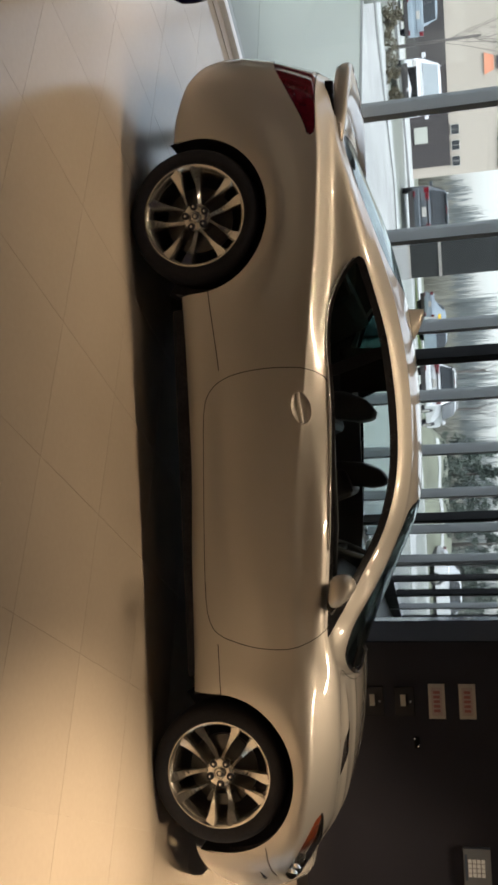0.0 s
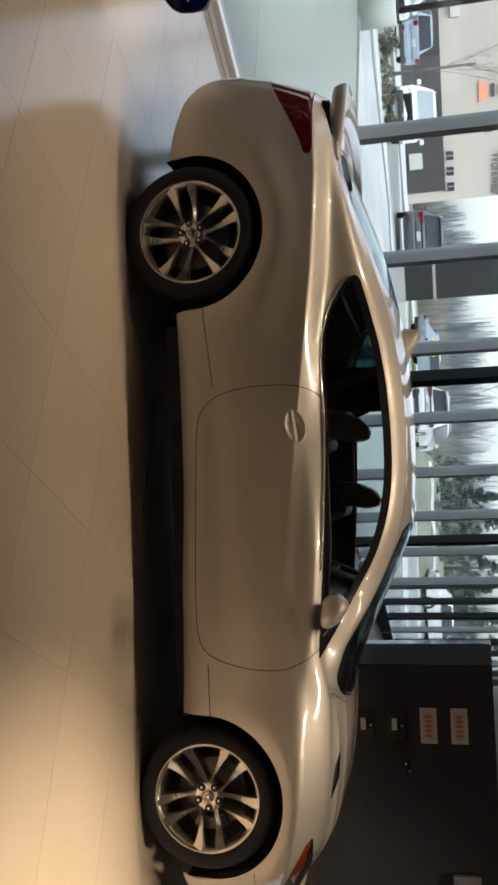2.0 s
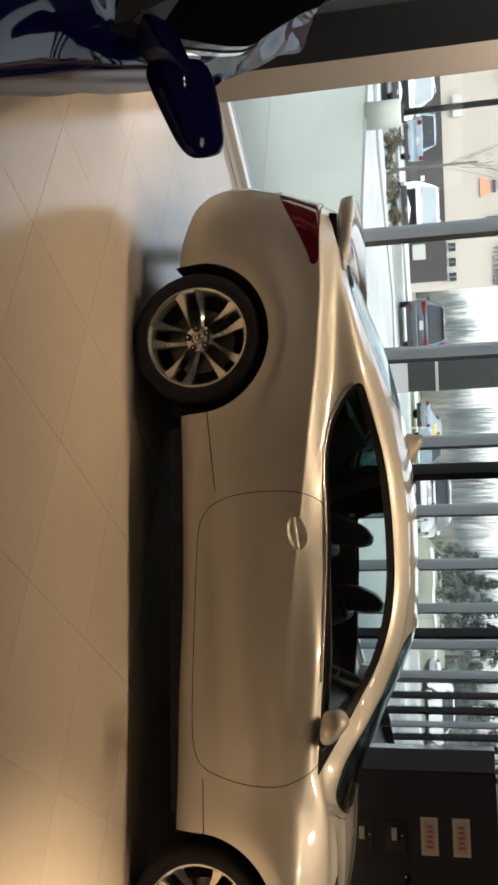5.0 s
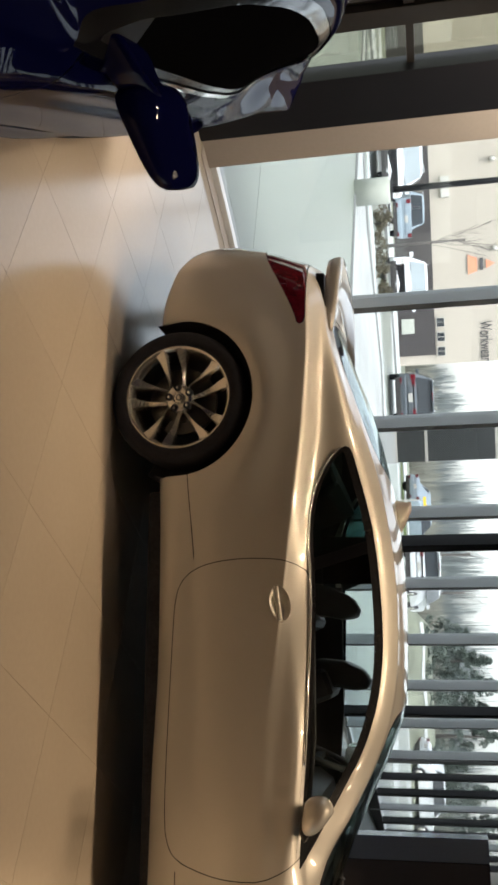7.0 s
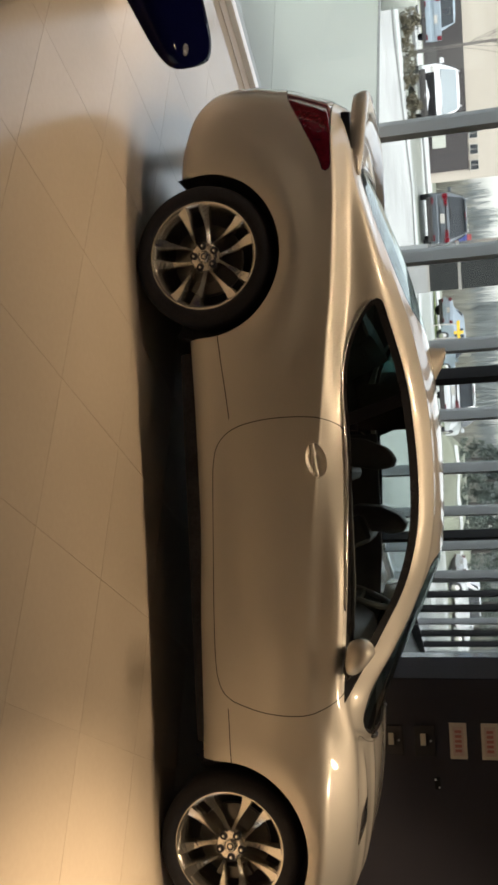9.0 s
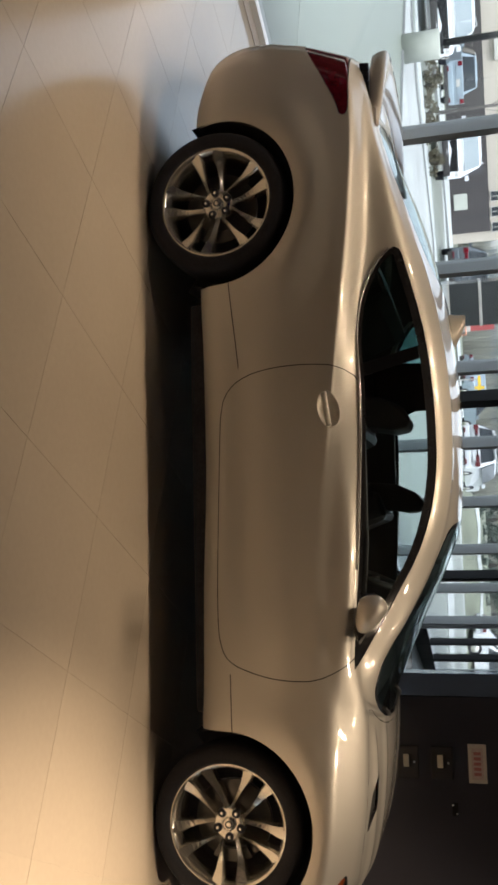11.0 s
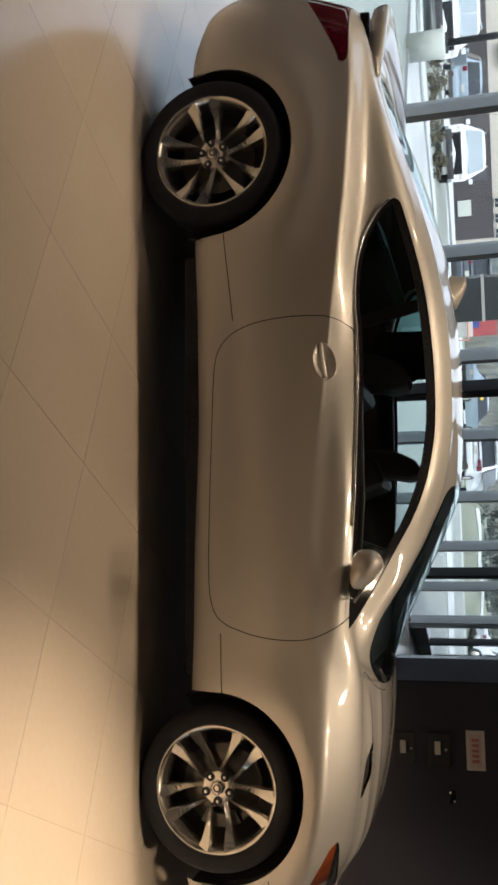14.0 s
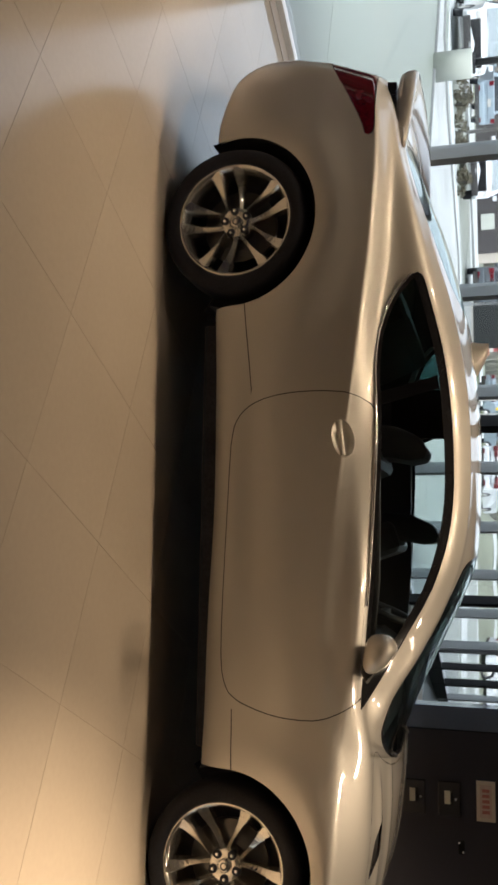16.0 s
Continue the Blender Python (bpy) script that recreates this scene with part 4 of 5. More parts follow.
    bmesh.ops.recalc_face_normals(fin, faces=fin.faces)
    part("roof_antenna", fin, paint, car, "painted shark-fin antenna")
    for y in (-0.33, 0.22):
        part("wiper", tube([(1.0, y, 0.972), (0.94, y - 0.25, 0.992), (0.89, y - 0.42, 0.995)], 0.008, 6), BLACK, car)


SKIN = coupe_skin()
car_panels(SKIN)
coupe = build_coupe("coupe", PAINT, pose(0, 0, 0), SKIN, CAR_GLASS)
tagged(coupe, "pearl silver two-door coupe parked on showroom tiles", "car")
car_fittings(coupe, PAINT)

# ---- the blue coupe beside it ----
LEAN_SKIN = coupe_skin(tail=0.84, flare=0.2, drop=0.06)
car_panels(LEAN_SKIN)
blue = build_coupe("blue_coupe", BLUE, Matrix.Translation((-2.30, -3.32, 0)) @ Matrix.Rotation(math.atan2(-0.876, 0.483), 4, "Z"), LEAN_SKIN, BLACK_GLASS)
tagged(blue, "dark blue glossy coupe with chrome window line beside column", "car")
car_fittings(blue, BLUE, False, -0.012, 0.89, 0.13)


# ---- things on the partition ----
def wall_thing(name, x0, x1, z0, z1, depth, mat, label, category):
    ob = part(name, boxed((x0 + x1) / 2, PY - depth / 2 - 0.001, (z0 + z1) / 2, x1 - x0, depth, z1 - z0, bevel=min(0.006, depth / 3)), mat)
    return tagged(ob, label, category)


KEYPAD = material("keypad_grey", (0.17, 0.185, 0.21), 0.45, 0, 0.1, 10, 100)
PLATE = material("plate_cream", (0.60, 0.54, 0.45), 0.45, 0, 0.15, 20, 100)
PLATE_RED = material("plate_red", (0.56, 0.43, 0.37), 0.5, 0, 0.2, 30, 100)
PLATE_INK = material("plate_ink", (0.42, 0.15, 0.13), 0.5, 0, 0.2, 30, 100)
HOLDER = material("holder_black", (0.020, 0.021, 0.027), 0.25, 0, 0.2, 8, 100)
for z in (1.245, 1.505):
    pl = wall_thing("display_plate", 1.845, 2.148, z, z + 0.142, 0.006, PLATE, "pale display plate with a reddish field on black partition", "plate")
    pl["group"] = "display plates"
    part("plate_field", boxed(1.997, PY - 0.009, z + 0.071, 0.245, 0.002, 0.092), PLATE_RED, pl)
    for k in range(5):
        part("print_bar", boxed(1.917 + 0.04 * k, PY - 0.0115, z + 0.071, 0.024, 0.002, 0.055), PLATE_INK, pl)
LIT = material("card_cream", (0.60, 0.56, 0.44), 0.5, 0, 0.1, 20, 100)
for z in (0.72, 0.99):
    d = wall_thing("card_holder", 1.87, 2.125, z - 0.035, z + 0.135, 0.024, HOLDER, "black card holder with a small cream card on partition", "card holder")
    d["group"] = "card holders"
    part("card", boxed(1.985, PY - 0.027, z + 0.035, 0.10, 0.003, 0.044), LIT, d)
    part("slot", boxed(1.985, PY - 0.0265, z + 0.072, 0.10, 0.003, 0.016), VOID, d)
    part("knob", boxed(1.995, PY - 0.029, z + 0.10, 0.016, 0.012, 0.016, bevel=0.003), ALU, d)
# made-up plates; their chrome dots stand in for paired highlights on the partition
for x in (2.355, 3.91):
    hk = wall_thing("glint_plate", x - 0.05, x + 0.05, 1.105, 1.15, 0.012, GLOSS_BLACK, "small black made-up plate with two bright dots for highlights", "hook")
    hk["group"] = "hook plates"
    for dx, dz in ((-0.033, 1.112), (0.033, 1.142)):
        sc = lathe([(0.0, -0.008), (0.008, -0.006), (0.010, 0.0)], 12)
        bmesh.ops.translate(sc, vec=(x + dx, PY - 0.013, dz), verts=sc.verts)
        part("glint_dot", sc, CHROME, hk)
pad = wall_thing("keypad", 3.24, 3.56, 1.47, 1.70, 0.05, KEYPAD, "grey wall keypad with white keys on black partition", "keypad")
part("display", boxed(3.40, PY - 0.0535, 1.494, 0.22, 0.004, 0.02), MIRROR_GREY, pad)
KEY = material("key_white", (0.86, 0.88, 0.90), 0.4, 0, 0.05, 20, 100)
for i in range(4):
    for j in range(4):
        part("key", boxed(3.345 + 0.039 * i, PY - 0.055, 1.525 + 0.037 * j, 0.033, 0.008, 0.030, bevel=0.002, seg=1), KEY, pad)
cable = part("cable", tube([(3.62, PY - 0.012, 1.60), (3.70, PY - 0.02, 1.63), (3.80, PY - 0.02, 1.70), (3.95, PY - 0.012, 1.74), (4.02, PY - 0.012, 1.86)], 0.006), BLACK)
tagged(cable, "thin black cable along the partition", "cable")

# ---- outside ----
GROUND = material("wet_concrete", (0.205, 0.23, 0.20), 0.42, 0, 0.3, 0.35, 6, 0.05)
ROAD_PALE = material("pale_road", (0.47, 0.50, 0.50), 0.6, 0, 0.35, 0.5, 9, 0.1)
WEDGE = material("worn_pavement", (0.40, 0.42, 0.415), 0.6, 0, 0.45, 0.6, 9, 0.1)
FADED = material("faded_line", (0.285, 0.31, 0.275), 0.5, 0, 0.4, 2.0, 20, 0.05)
KERB = material("kerb_stone", (0.22, 0.23, 0.23), 0.7, 0, 0.2, 1.5, 30, 0.2)
RENDERED = material("cream_render", (0.385, 0.352, 0.305), 0.85, 0, 0.08, 0.3, 12, 0.1)
PLINTH = material("brown_plinth", (0.038, 0.034, 0.035), 0.7, 0, 0.2, 0.6, 12, 0.1)
ORANGE = material("sign_orange", (0.60, 0.25, 0.15), 0.5, 0, 0.1, 2, 30)
DARK_SIGN = material("sign_dark", (0.05, 0.05, 0.055), 0.5, 0, 0.1, 2, 30)
FAR_GLASS = material("far_glass", (0.03, 0.036, 0.042), 0.12, 0, 0.2, 2, 30, spec=0.25)
# FAR_GLASS made paler: the sky's reflection is put into the base colour
SKY_PANE = material("sky_painted_glass", (0.22, 0.26, 0.28), 0.08, 0, 0.15, 2, 30, spec=0.8)
WHITE_CAR = material("white_paint", (0.60, 0.63, 0.66), 0.3, 0, 0.06, 2, 60, 0, 0.8)
SUV_CAR = material("slate_paint", (0.07, 0.085, 0.10), 0.3, 0.3, 0.1, 2, 60, 0, 0.8)
TRUCK_BLUE = material("pale_blue_paint", (0.24, 0.30, 0.35), 0.35, 0.2, 0.1, 2, 60, 0, 0.8)
BARK = material("bark", (0.105, 0.095, 0.09), 0.9, 0, 0.3, 6, 60, 0.5)
LEAF = material("conifer_green", (0.055, 0.08, 0.068), 0.8, 0, 0.4, 3, 30)
# distance haze is put into SCRUB and HAZE: paler, greyer than near plants
SCRUB = material("hazed_scrub", (0.26, 0.265, 0.23), 0.9, 0, 0.4, 2, 30)
HAZE = material("hazed_twigs", (0.20, 0.23, 0.235), 0.9, 0, 0.3, 2, 30)
BUSH = material("shrub_green", (0.085, 0.075, 0.045), 0.85, 0, 0.4, 4, 40)
LAWN = material("winter_lawn", (0.215, 0.24, 0.18), 0.95, 0, 0.7, 0.5, 6)
GRASS = material("grass", (0.12, 0.17, 0.05), 0.9, 0, 0.4, 0.8, 20, 0.3)
YELLOW = material("sign_yellow", (0.75, 0.5, 0.03), 0.5, 0, 0.1, 4, 30)
CLAD = material("dark_cladding", (0.055, 0.06, 0.062), 0.2, 0.2, 0.25, 1.2, 30)
PALE_METAL = material("pale_metal", (0.45, 0.44, 0.41), 0.4, 0.4, 0.1, 3, 40)
CONCRETE = material("pale_concrete", (0.38, 0.40, 0.36), 0.85, 0, 0.12, 2, 40, 0.2)


def rise(x, y):
    """Height of the ground outside."""
    return float(GROUND_Z(math.hypot(x + 1, y)))


GROUND_Z = ease([(0, -0.13), (8, -0.12), (16, 0.06), (24, 0.36), (34, 0.60), (60, 0.66), (150, 0.7), (1500, 0.7)])
gm = bmesh.new()
ring = []
for r in (0.01, 4, 8, 12, 16, 20, 24, 28, 34, 45, 60, 100, 200, 600, 1500):
    ring.append([gm.verts.new((-1 + r * math.cos(a), r * math.sin(a), float(GROUND_Z(r)))) for a in np.linspace(0, 2 * math.pi, 64, endpoint=False)])
for p, q in zip(ring, ring[1:]):
    for j in range(64):
        gm.faces.new((p[j], q[j], q[(j + 1) % 64], p[(j + 1) % 64])).smooth = True
ground = part("ground", gm, GROUND)
tagged(ground, "pale wet concrete lot rising gently to the street", "ground", kind="structure")


def band(name, v0, v1, u0, u1, lift, mat, label, category, n=24):
    """A strip of paving along the glass front, v metres out from it, laid on the ground."""
    bm = bmesh.new()
    rows = []
    for k in range(n + 1):
        u = u0 + (u1 - u0) * k / n
        pts = []
        for v, dz in ((v0, -0.05), (v0, lift), (v1, lift), (v1, -0.05)):
            p = CORNER + RUN * u + OUT * v
            pts.append(bm.verts.new((p.x, p.y, rise(p.x, p.y) + dz)))
        rows.append(pts)
    for p, q in zip(rows, rows[1:]):
        for k in range(3):
            bm.faces.new((p[k], q[k], q[k + 1], p[k + 1]))
    return tagged(part(name, bm, mat), label, category, kind="structure")


def ribbon(name, near, far, lift, mat, label, category):
    """Paving between two lines of (x, y), laid on the ground."""
    bm = bmesh.new()
    rows = []
    for (xa, ya), (xb, yb) in zip(near, far):
        ends = [((xa, ya), -0.05), ((xa, ya), lift), ((xb, yb), lift), ((xb, yb), -0.05)]
        rows.append([bm.verts.new((x, y, rise(x, y) + dz)) for (x, y), dz in ends])
    for p, q in zip(rows, rows[1:]):
        for k in range(3):
            bm.faces.new((p[k], q[k], q[k + 1], p[k + 1]))
    bmesh.ops.recalc_face_normals(bm, faces=bm.faces)
    return tagged(part(name, bm, mat), label, category, kind="structure")


LOT_EDGE = [(-22, 19.8), (-12.66, 16.32), (-10.5, 15.5), (-9.25, 15.05), (-6.5, 14.0), (-3.0, 12.9)]
RETURN = [(-22, 20.2), (-13.5, 17.79), (-12.0, 18.86), (-10.6, 21.0), (-9.15, 23.3), (-4.5, 24.2)]
ribbon("pavement", LOT_EDGE, RETURN, 0.03, WEDGE, "pale pavement wedge at the edge of the lot", "pavement")
ribbon("kerb", [(x, y - 0.09) for x, y in LOT_EDGE], LOT_EDGE, 0.06, KERB, "thin dark kerb along the lot", "kerb")
ribbon("kerb", RETURN, [(x - 0.06, y + 0.12) for x, y in RETURN], 0.08, KERB, "dark kerb curving round the drive", "kerb")
ribbon("road", [(-22, 21.5), (-13.5, 19.2), (-11.5, 21.5), (-9.3, 24.0), (-6, 24.5), (-2, 24.5), (4, 23)], [(-24, 30), (-17, 33), (-12, 34), (-8, 35), (-4, 36), (2, 36), (8, 34)], 0.02, ROAD_PALE,
       "pale frosted drive below the parked vehicles", "road")
ribbon("parking_line", [(-6.6, 4.37), (-5.21, 3.83), (-4.2, 3.45), (-3.4, 3.15)], [(-6.57, 4.44), (-5.18, 3.90), (-4.17, 3.52), (-3.37, 3.22)], 0.004, FADED, "worn pale parking line on the lot", "parking line")
band("kerb", 23.0, 23.3, -12, 46, 0.10, KERB, "dark grey kerb stones along the street", "kerb")
band("field", 36.0, 110.0, -60, 90, 0.02, LAWN, "pale dry winter grass beyond the street", "field")
band("road", 23.3, 36.0, -20, 60, 0.015, ROAD_PALE, "pale frosted street surface", "road")


def vehicle(name, x, y, heading, paint, label, kind="suv"):
    """A parked vehicle; heading: degrees of its nose from +x."""
    ob = empty(name, Matrix.Translation((x, y, rise(x, y) + 0.012)) @ Matrix.Rotation(radians(heading), 4, "Z"))
    tagged(ob, label, "car" if kind != "pickup" else "pickup truck", "parked vehicles")
    L, W, H = {"suv": (4.6, 1.84, 1.62), "car": (4.5, 1.80, 1.48), "pickup": (5.2, 1.9, 1.75)}[kind]
    belt = H * 0.60
    side = {"suv": [(-0.5, 0.22), (-0.495, 0.5), (-0.49, belt / H), (-0.455, 0.985), (-0.40, 1.0), (0.02, 1.0), (0.09, 0.97), (0.225, belt / H + 0.02), (0.45, 0.54), (0.49, 0.45), (0.5, 0.25), (0.47, 0.18), (-0.47, 0.18)],
            "car": [(-0.5, 0.24), (-0.495, 0.52), (-0.47, belt / H + 0.03), (-0.36, belt / H + 0.04), (-0.24, 0.98), (0.0, 1.0), (0.06, 0.98), (0.21, belt / H), (0.44, 0.55), (0.49, 0.46), (0.5, 0.25), (0.47, 0.18), (-0.47, 0.18)],
            "pickup": [(-0.5, 0.30), (-0.5, belt / H), (-0.14, belt / H), (-0.12, 0.98), (0.08, 1.0), (0.12, 0.97), (0.22, belt / H + 0.02), (0.46, 0.56), (0.5, 0.45), (0.5, 0.26), (0.47, 0.2), (-0.47, 0.2)]}[kind]
    bm = bmesh.new()
    cols = []
    for q in (-1, -0.93, -0.5, 0, 0.5, 0.93, 1):
        col = []
        for px, pz in side:
            z = pz * H
            tuck = 0.26 * max(0, (z - belt) / (H - belt)) ** 1.1
            round_end = 1 - 0.05 * abs(q) ** 3
            col.append(bm.verts.new((px * L * round_end, q * (W / 2 - tuck), z - (0.03 * H * (abs(q) ** 6) if z > belt else 0))))
        cols.append(col)
    n = len(side)
    for a, b in zip(cols, cols[1:]):
        for k in range(n):
            bm.faces.new((a[k], a[(k + 1) % n], b[(k + 1) % n], b[k]))
    bm.faces.new(cols[0][::-1]), bm.faces.new(cols[-1])
    bmesh.ops.recalc_face_normals(bm, faces=bm.faces)
    bmesh.ops.bevel(bm, geom=bm.edges[:], offset=0.02, segments=1, affect="EDGES")
    body = part("body", bm, paint, ob)

    def pane(nm, pts, mat, grow=0.0):
        b2 = bmesh.new()
        v = [b2.verts.new(p) for p in pts]
        f = b2.faces.new(v)
        f.normal_update()
        nrm = f.normal.copy()
        out = bmesh.ops.extrude_face_region(b2, geom=[f])["geom"]
        bmesh.ops.translate(b2, vec=nrm * 0.02, verts=[g for g in out if isinstance(g, bmesh.types.BMVert)])
        bmesh.ops.recalc_face_normals(b2, faces=b2.faces)
        return part(nm, b2, mat, ob)
    zt, zb = H * 0.95, belt + 0.03
    yt, yb = W / 2 - 0.25, W / 2 - 0.05
    rear_x = {"suv": (-0.487 * L, -0.462 * L), "car": (-0.345 * L, -0.255 * L), "pickup": (-0.138 * L, -0.122 * L)}[kind]
    pane("rear_window", [(rear_x[0] - 0.012, yb - 0.12, zb), (rear_x[1] - 0.012, yt - 0.03, zt - 0.04), (rear_x[1] - 0.012, -yt + 0.03, zt - 0.04), (rear_x[0] - 0.012, -yb + 0.12, zb)], FAR_GLASS)
    fx = (0.215 * L, 0.10 * L) if kind == "suv" else ((0.20 * L, 0.07 * L) if kind == "car" else (0.212 * L, 0.125 * L))
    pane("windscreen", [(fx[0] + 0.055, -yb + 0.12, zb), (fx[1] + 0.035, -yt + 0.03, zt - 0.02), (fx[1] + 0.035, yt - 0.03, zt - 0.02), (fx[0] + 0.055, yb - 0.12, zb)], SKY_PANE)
    for sg in (-1, 1):
        r1, r0 = (-0.43 * L, -0.45 * L) if kind == "suv" else ((-0.23 * L, -0.31 * L) if kind == "car" else (-0.10 * L, -0.10 * L))
        pts = [(r0, sg * (yb + 0.045), zb), (fx[0] - 0.2, sg * (yb + 0.045), zb), (fx[1] - 0.03, sg * (yt + 0.035), zt - 0.02), (r1, sg * (yt + 0.035), zt - 0.02)]
        pane("side_window", pts if sg < 0 else pts[::-1], FAR_GLASS)
        part("tail_lamp", boxed(-0.487 * L, sg * (W / 2 - 0.14), belt - 0.10, 0.09, 0.20, 0.20 if kind != "car" else 0.16, bevel=0.03), RED_LENS, ob)
        part("head_lamp", boxed(0.462 * L, sg * (W / 2 - 0.22), H * 0.46, 0.16, 0.34, 0.14, bevel=0.03), LAMP_IN, ob)
        for wx in (-0.30, 0.30):
            t = lathe([(0.0, -0.10), (0.19, -0.10), (0.20, -0.115), (0.31, -0.11), (0.335, -0.08), (0.335, 0.08), (0.31, 0.1), (0, 0.1)], 28)
            bmesh.ops.translate(t, vec=(wx * L, sg * (W / 2 - 0.10), 0.325), verts=t.verts)
            whl = part("wheel", t, RUBBER, ob)
            c = lathe([(0.0, -0.018), (0.17, -0.015), (0.19, 0.0)], 20)
            for v in c.verts:
                v.co.y = v.co.y if sg < 0 else -v.co.y
            bmesh.ops.translate(c, vec=(wx * L, sg * (W / 2 + 0.004), 0.325), verts=c.verts)
            part("rim", c, ALLOY, whl)
        part("wing_mirror", boxed(fx[0] - 0.15, sg * (W / 2 + 0.08), belt + 0.08, 0.10, 0.18, 0.14, bevel=0.03), paint, ob)
    rear = part("rear_bumper", boxed(-0.49 * L, 0, 0.50, 0.14, W * 0.94, 0.22, bevel=0.05), paint, ob)
    part("valance", boxed(-0.49 * L, 0, 0.31, 0.12, W * 0.86, 0.20, bevel=0.03), BLACK, rear)
    for sg in (-1, 1):
        part("reflector", boxed(-0.508 * L, sg * W * 0.36, 0.42, 0.02, 0.22, 0.06, bevel=0.008), RED_LENS, rear)
    part("tailgate_joint", boxed(-0.495 * L, 0, belt - 0.30, 0.05, W * 0.80, 0.014), BLACK, ob)
    if kind == "suv":
        lip = part("roof_spoiler", boxed(-0.462 * L, 0, H * 0.975, 0.26, W * 0.66, 0.05, bevel=0.02), paint, ob)
        part("brake_light", boxed(-0.487 * L, 0, H * 0.962, 0.03, 0.30, 0.025, bevel=0.005), RED_LENS, lip)
        part("tailgate_bar", boxed(-0.497 * L, 0, belt - 0.09, 0.03, W * 0.55, 0.05, bevel=0.01), GLOSS_BLACK, ob)
        part("rear_wiper", boxed(-0.496 * L, 0.12, belt + 0.08, 0.02, 0.42, 0.02, bevel=0.004), BLACK, ob)
        for sg in (-1, 1):
            part("roof_rail", tube([(-0.38 * L, sg * (W / 2 - 0.34), H * 0.99), (-0.35 * L, sg * (W / 2 - 0.34), H + 0.035), (-0.02 * L, sg * (W / 2 - 0.34), H + 0.035), (0.02 * L, sg * (W / 2 - 0.34), H * 0.98)], 0.018, 6), ALU, ob)
            part("inner_lamp", boxed(-0.495 * L, sg * (W / 2 - 0.38), belt - 0.09, 0.04, 0.26, 0.13, bevel=0.02), RED_LENS, ob)
    bump = part("front_bumper", boxed(0.485 * L, 0, 0.40, 0.12, W * 0.88, 0.22, bevel=0.04), BLACK, ob)
    part("lower_grille", boxed(0.50 * L, 0, 0.37, 0.10, W * 0.72, 0.15, bevel=0.02), BLACK, bump)
    part("grille", boxed(0.485 * L, 0, H * 0.40, 0.08, W * 0.74, 0.30, bevel=0.04), GLOSS_BLACK, ob)
    part("hood_joint", boxed(0.22 * L + 0.10, 0, belt + 0.012, 0.05, W * 0.7, 0.03, bevel=0.008), BLACK, ob)
    part("rear_plate", boxed(-0.503 * L, 0, belt - 0.22, 0.02, 0.34, 0.15, bevel=0.003), PALE_METAL, ob)
    return ob


vehicle("parked_suv", -9.9, 29.7, 107, SUV_CAR, "slate grey sport utility parked on pale street")
vehicle("parked_suv", -13.5, 26.6, -66, WHITE_CAR, "white sport utility parked behind shrubs facing showroom")
vehicle("parked_truck", -21.5, 36.2, 128, TRUCK_BLUE, "pale blue pickup truck parked on the street", "pickup")
vehicle("parked_car", -16.2, 22.3, -50, WHITE_CAR, "white car parked by the lamp post", "suv")
vehicle("parked_car", -2.9, 34.0, 80, WHITE_CAR, "white hatchback parked with its tail to the showroom", "suv")
vehicle("parked_car", 6.4, 38.5, 20, WHITE_CAR, "white car on the far street", "car")
vehicle("parked_car", -7.0, 42.5, 60, TRUCK_BLUE, "pale blue car on the far street", "car")

# building over the road
FACE = Vector((-0.94, -0.342, 0))
BACK = Vector((-0.342, 0.94, 0))
house_at = Matrix(((FACE.x, BACK.x, 0, -17.75), (FACE.y, BACK.y, 0, 50.3), (0, 0, 1, 0.6), (0, 0, 0, 1)))
shop = empty("shop_building", house_at)
tagged(shop, "cream rendered shop building with brown plinth and wall sign", "building")
part("wall", boxed(24, 6, 4.6, 48, 12, 9.2), RENDERED, shop)
part("plinth", boxed(24.6, -0.06, 1.15, 48.0, 0.3, 2.30, bevel=0.02), PLINTH, shop)
part("roof", boxed(24, 6, 9.3, 48.6, 12.6, 0.25, bevel=0.03), PLINTH, shop)
part("coping", boxed(24.6, -0.10, 2.33, 48.0, 0.24, 0.06, bevel=0.01), PLINTH, shop)
for x in (0.80, 1.72, 2.64):
    win = part("window", boxed(x, -0.03, 2.72, 0.56, 0.12, 0.50, bevel=0.01), FAR_GLASS, shop)
    for dx, dz, w, h in ((0, -0.25, 0.64, 0.04), (0, 0.25, 0.64, 0.04), (-0.29, 0, 0.04, 0.5), (0.29, 0, 0.04, 0.5), (0, 0, 0.03, 0.46)):
        part("frame", boxed(x + dx, -0.05, 2.72 + dz, w, 0.12, h), PALE_METAL, win)
part("door", boxed(4.6, -0.25, 1.05, 1.1, 0.12, 2.1, bevel=0.02), DARK_SIGN, shop)
for x in (1.5, 3.4, 5.6):
    part("downpipe", boxed(x, -0.25, 1.15, 0.06, 0.08, 2.26, bevel=0.01), DARK_SIGN, shop)
part("notice_board", boxed(2.5, -0.28, 0.68, 0.95, 0.06, 0.80, bevel=0.01), CONCRETE, shop)
part("wall_box", boxed(11.0, -0.1, 3.3, 1.3, 0.3, 0.55, bevel=0.03), PALE_METAL, shop)
for x in (7.0, 12.4):
    lamp = part("wall_lamp", shell(x, -0.25, 6.2, 0.35, 0.4, 0.35), PALE_METAL, shop)
    part("conduit", boxed(x, -0.06, 7.6, 0.06, 0.06, 2.6), PALE_METAL, lamp)
sign = bmesh.new()
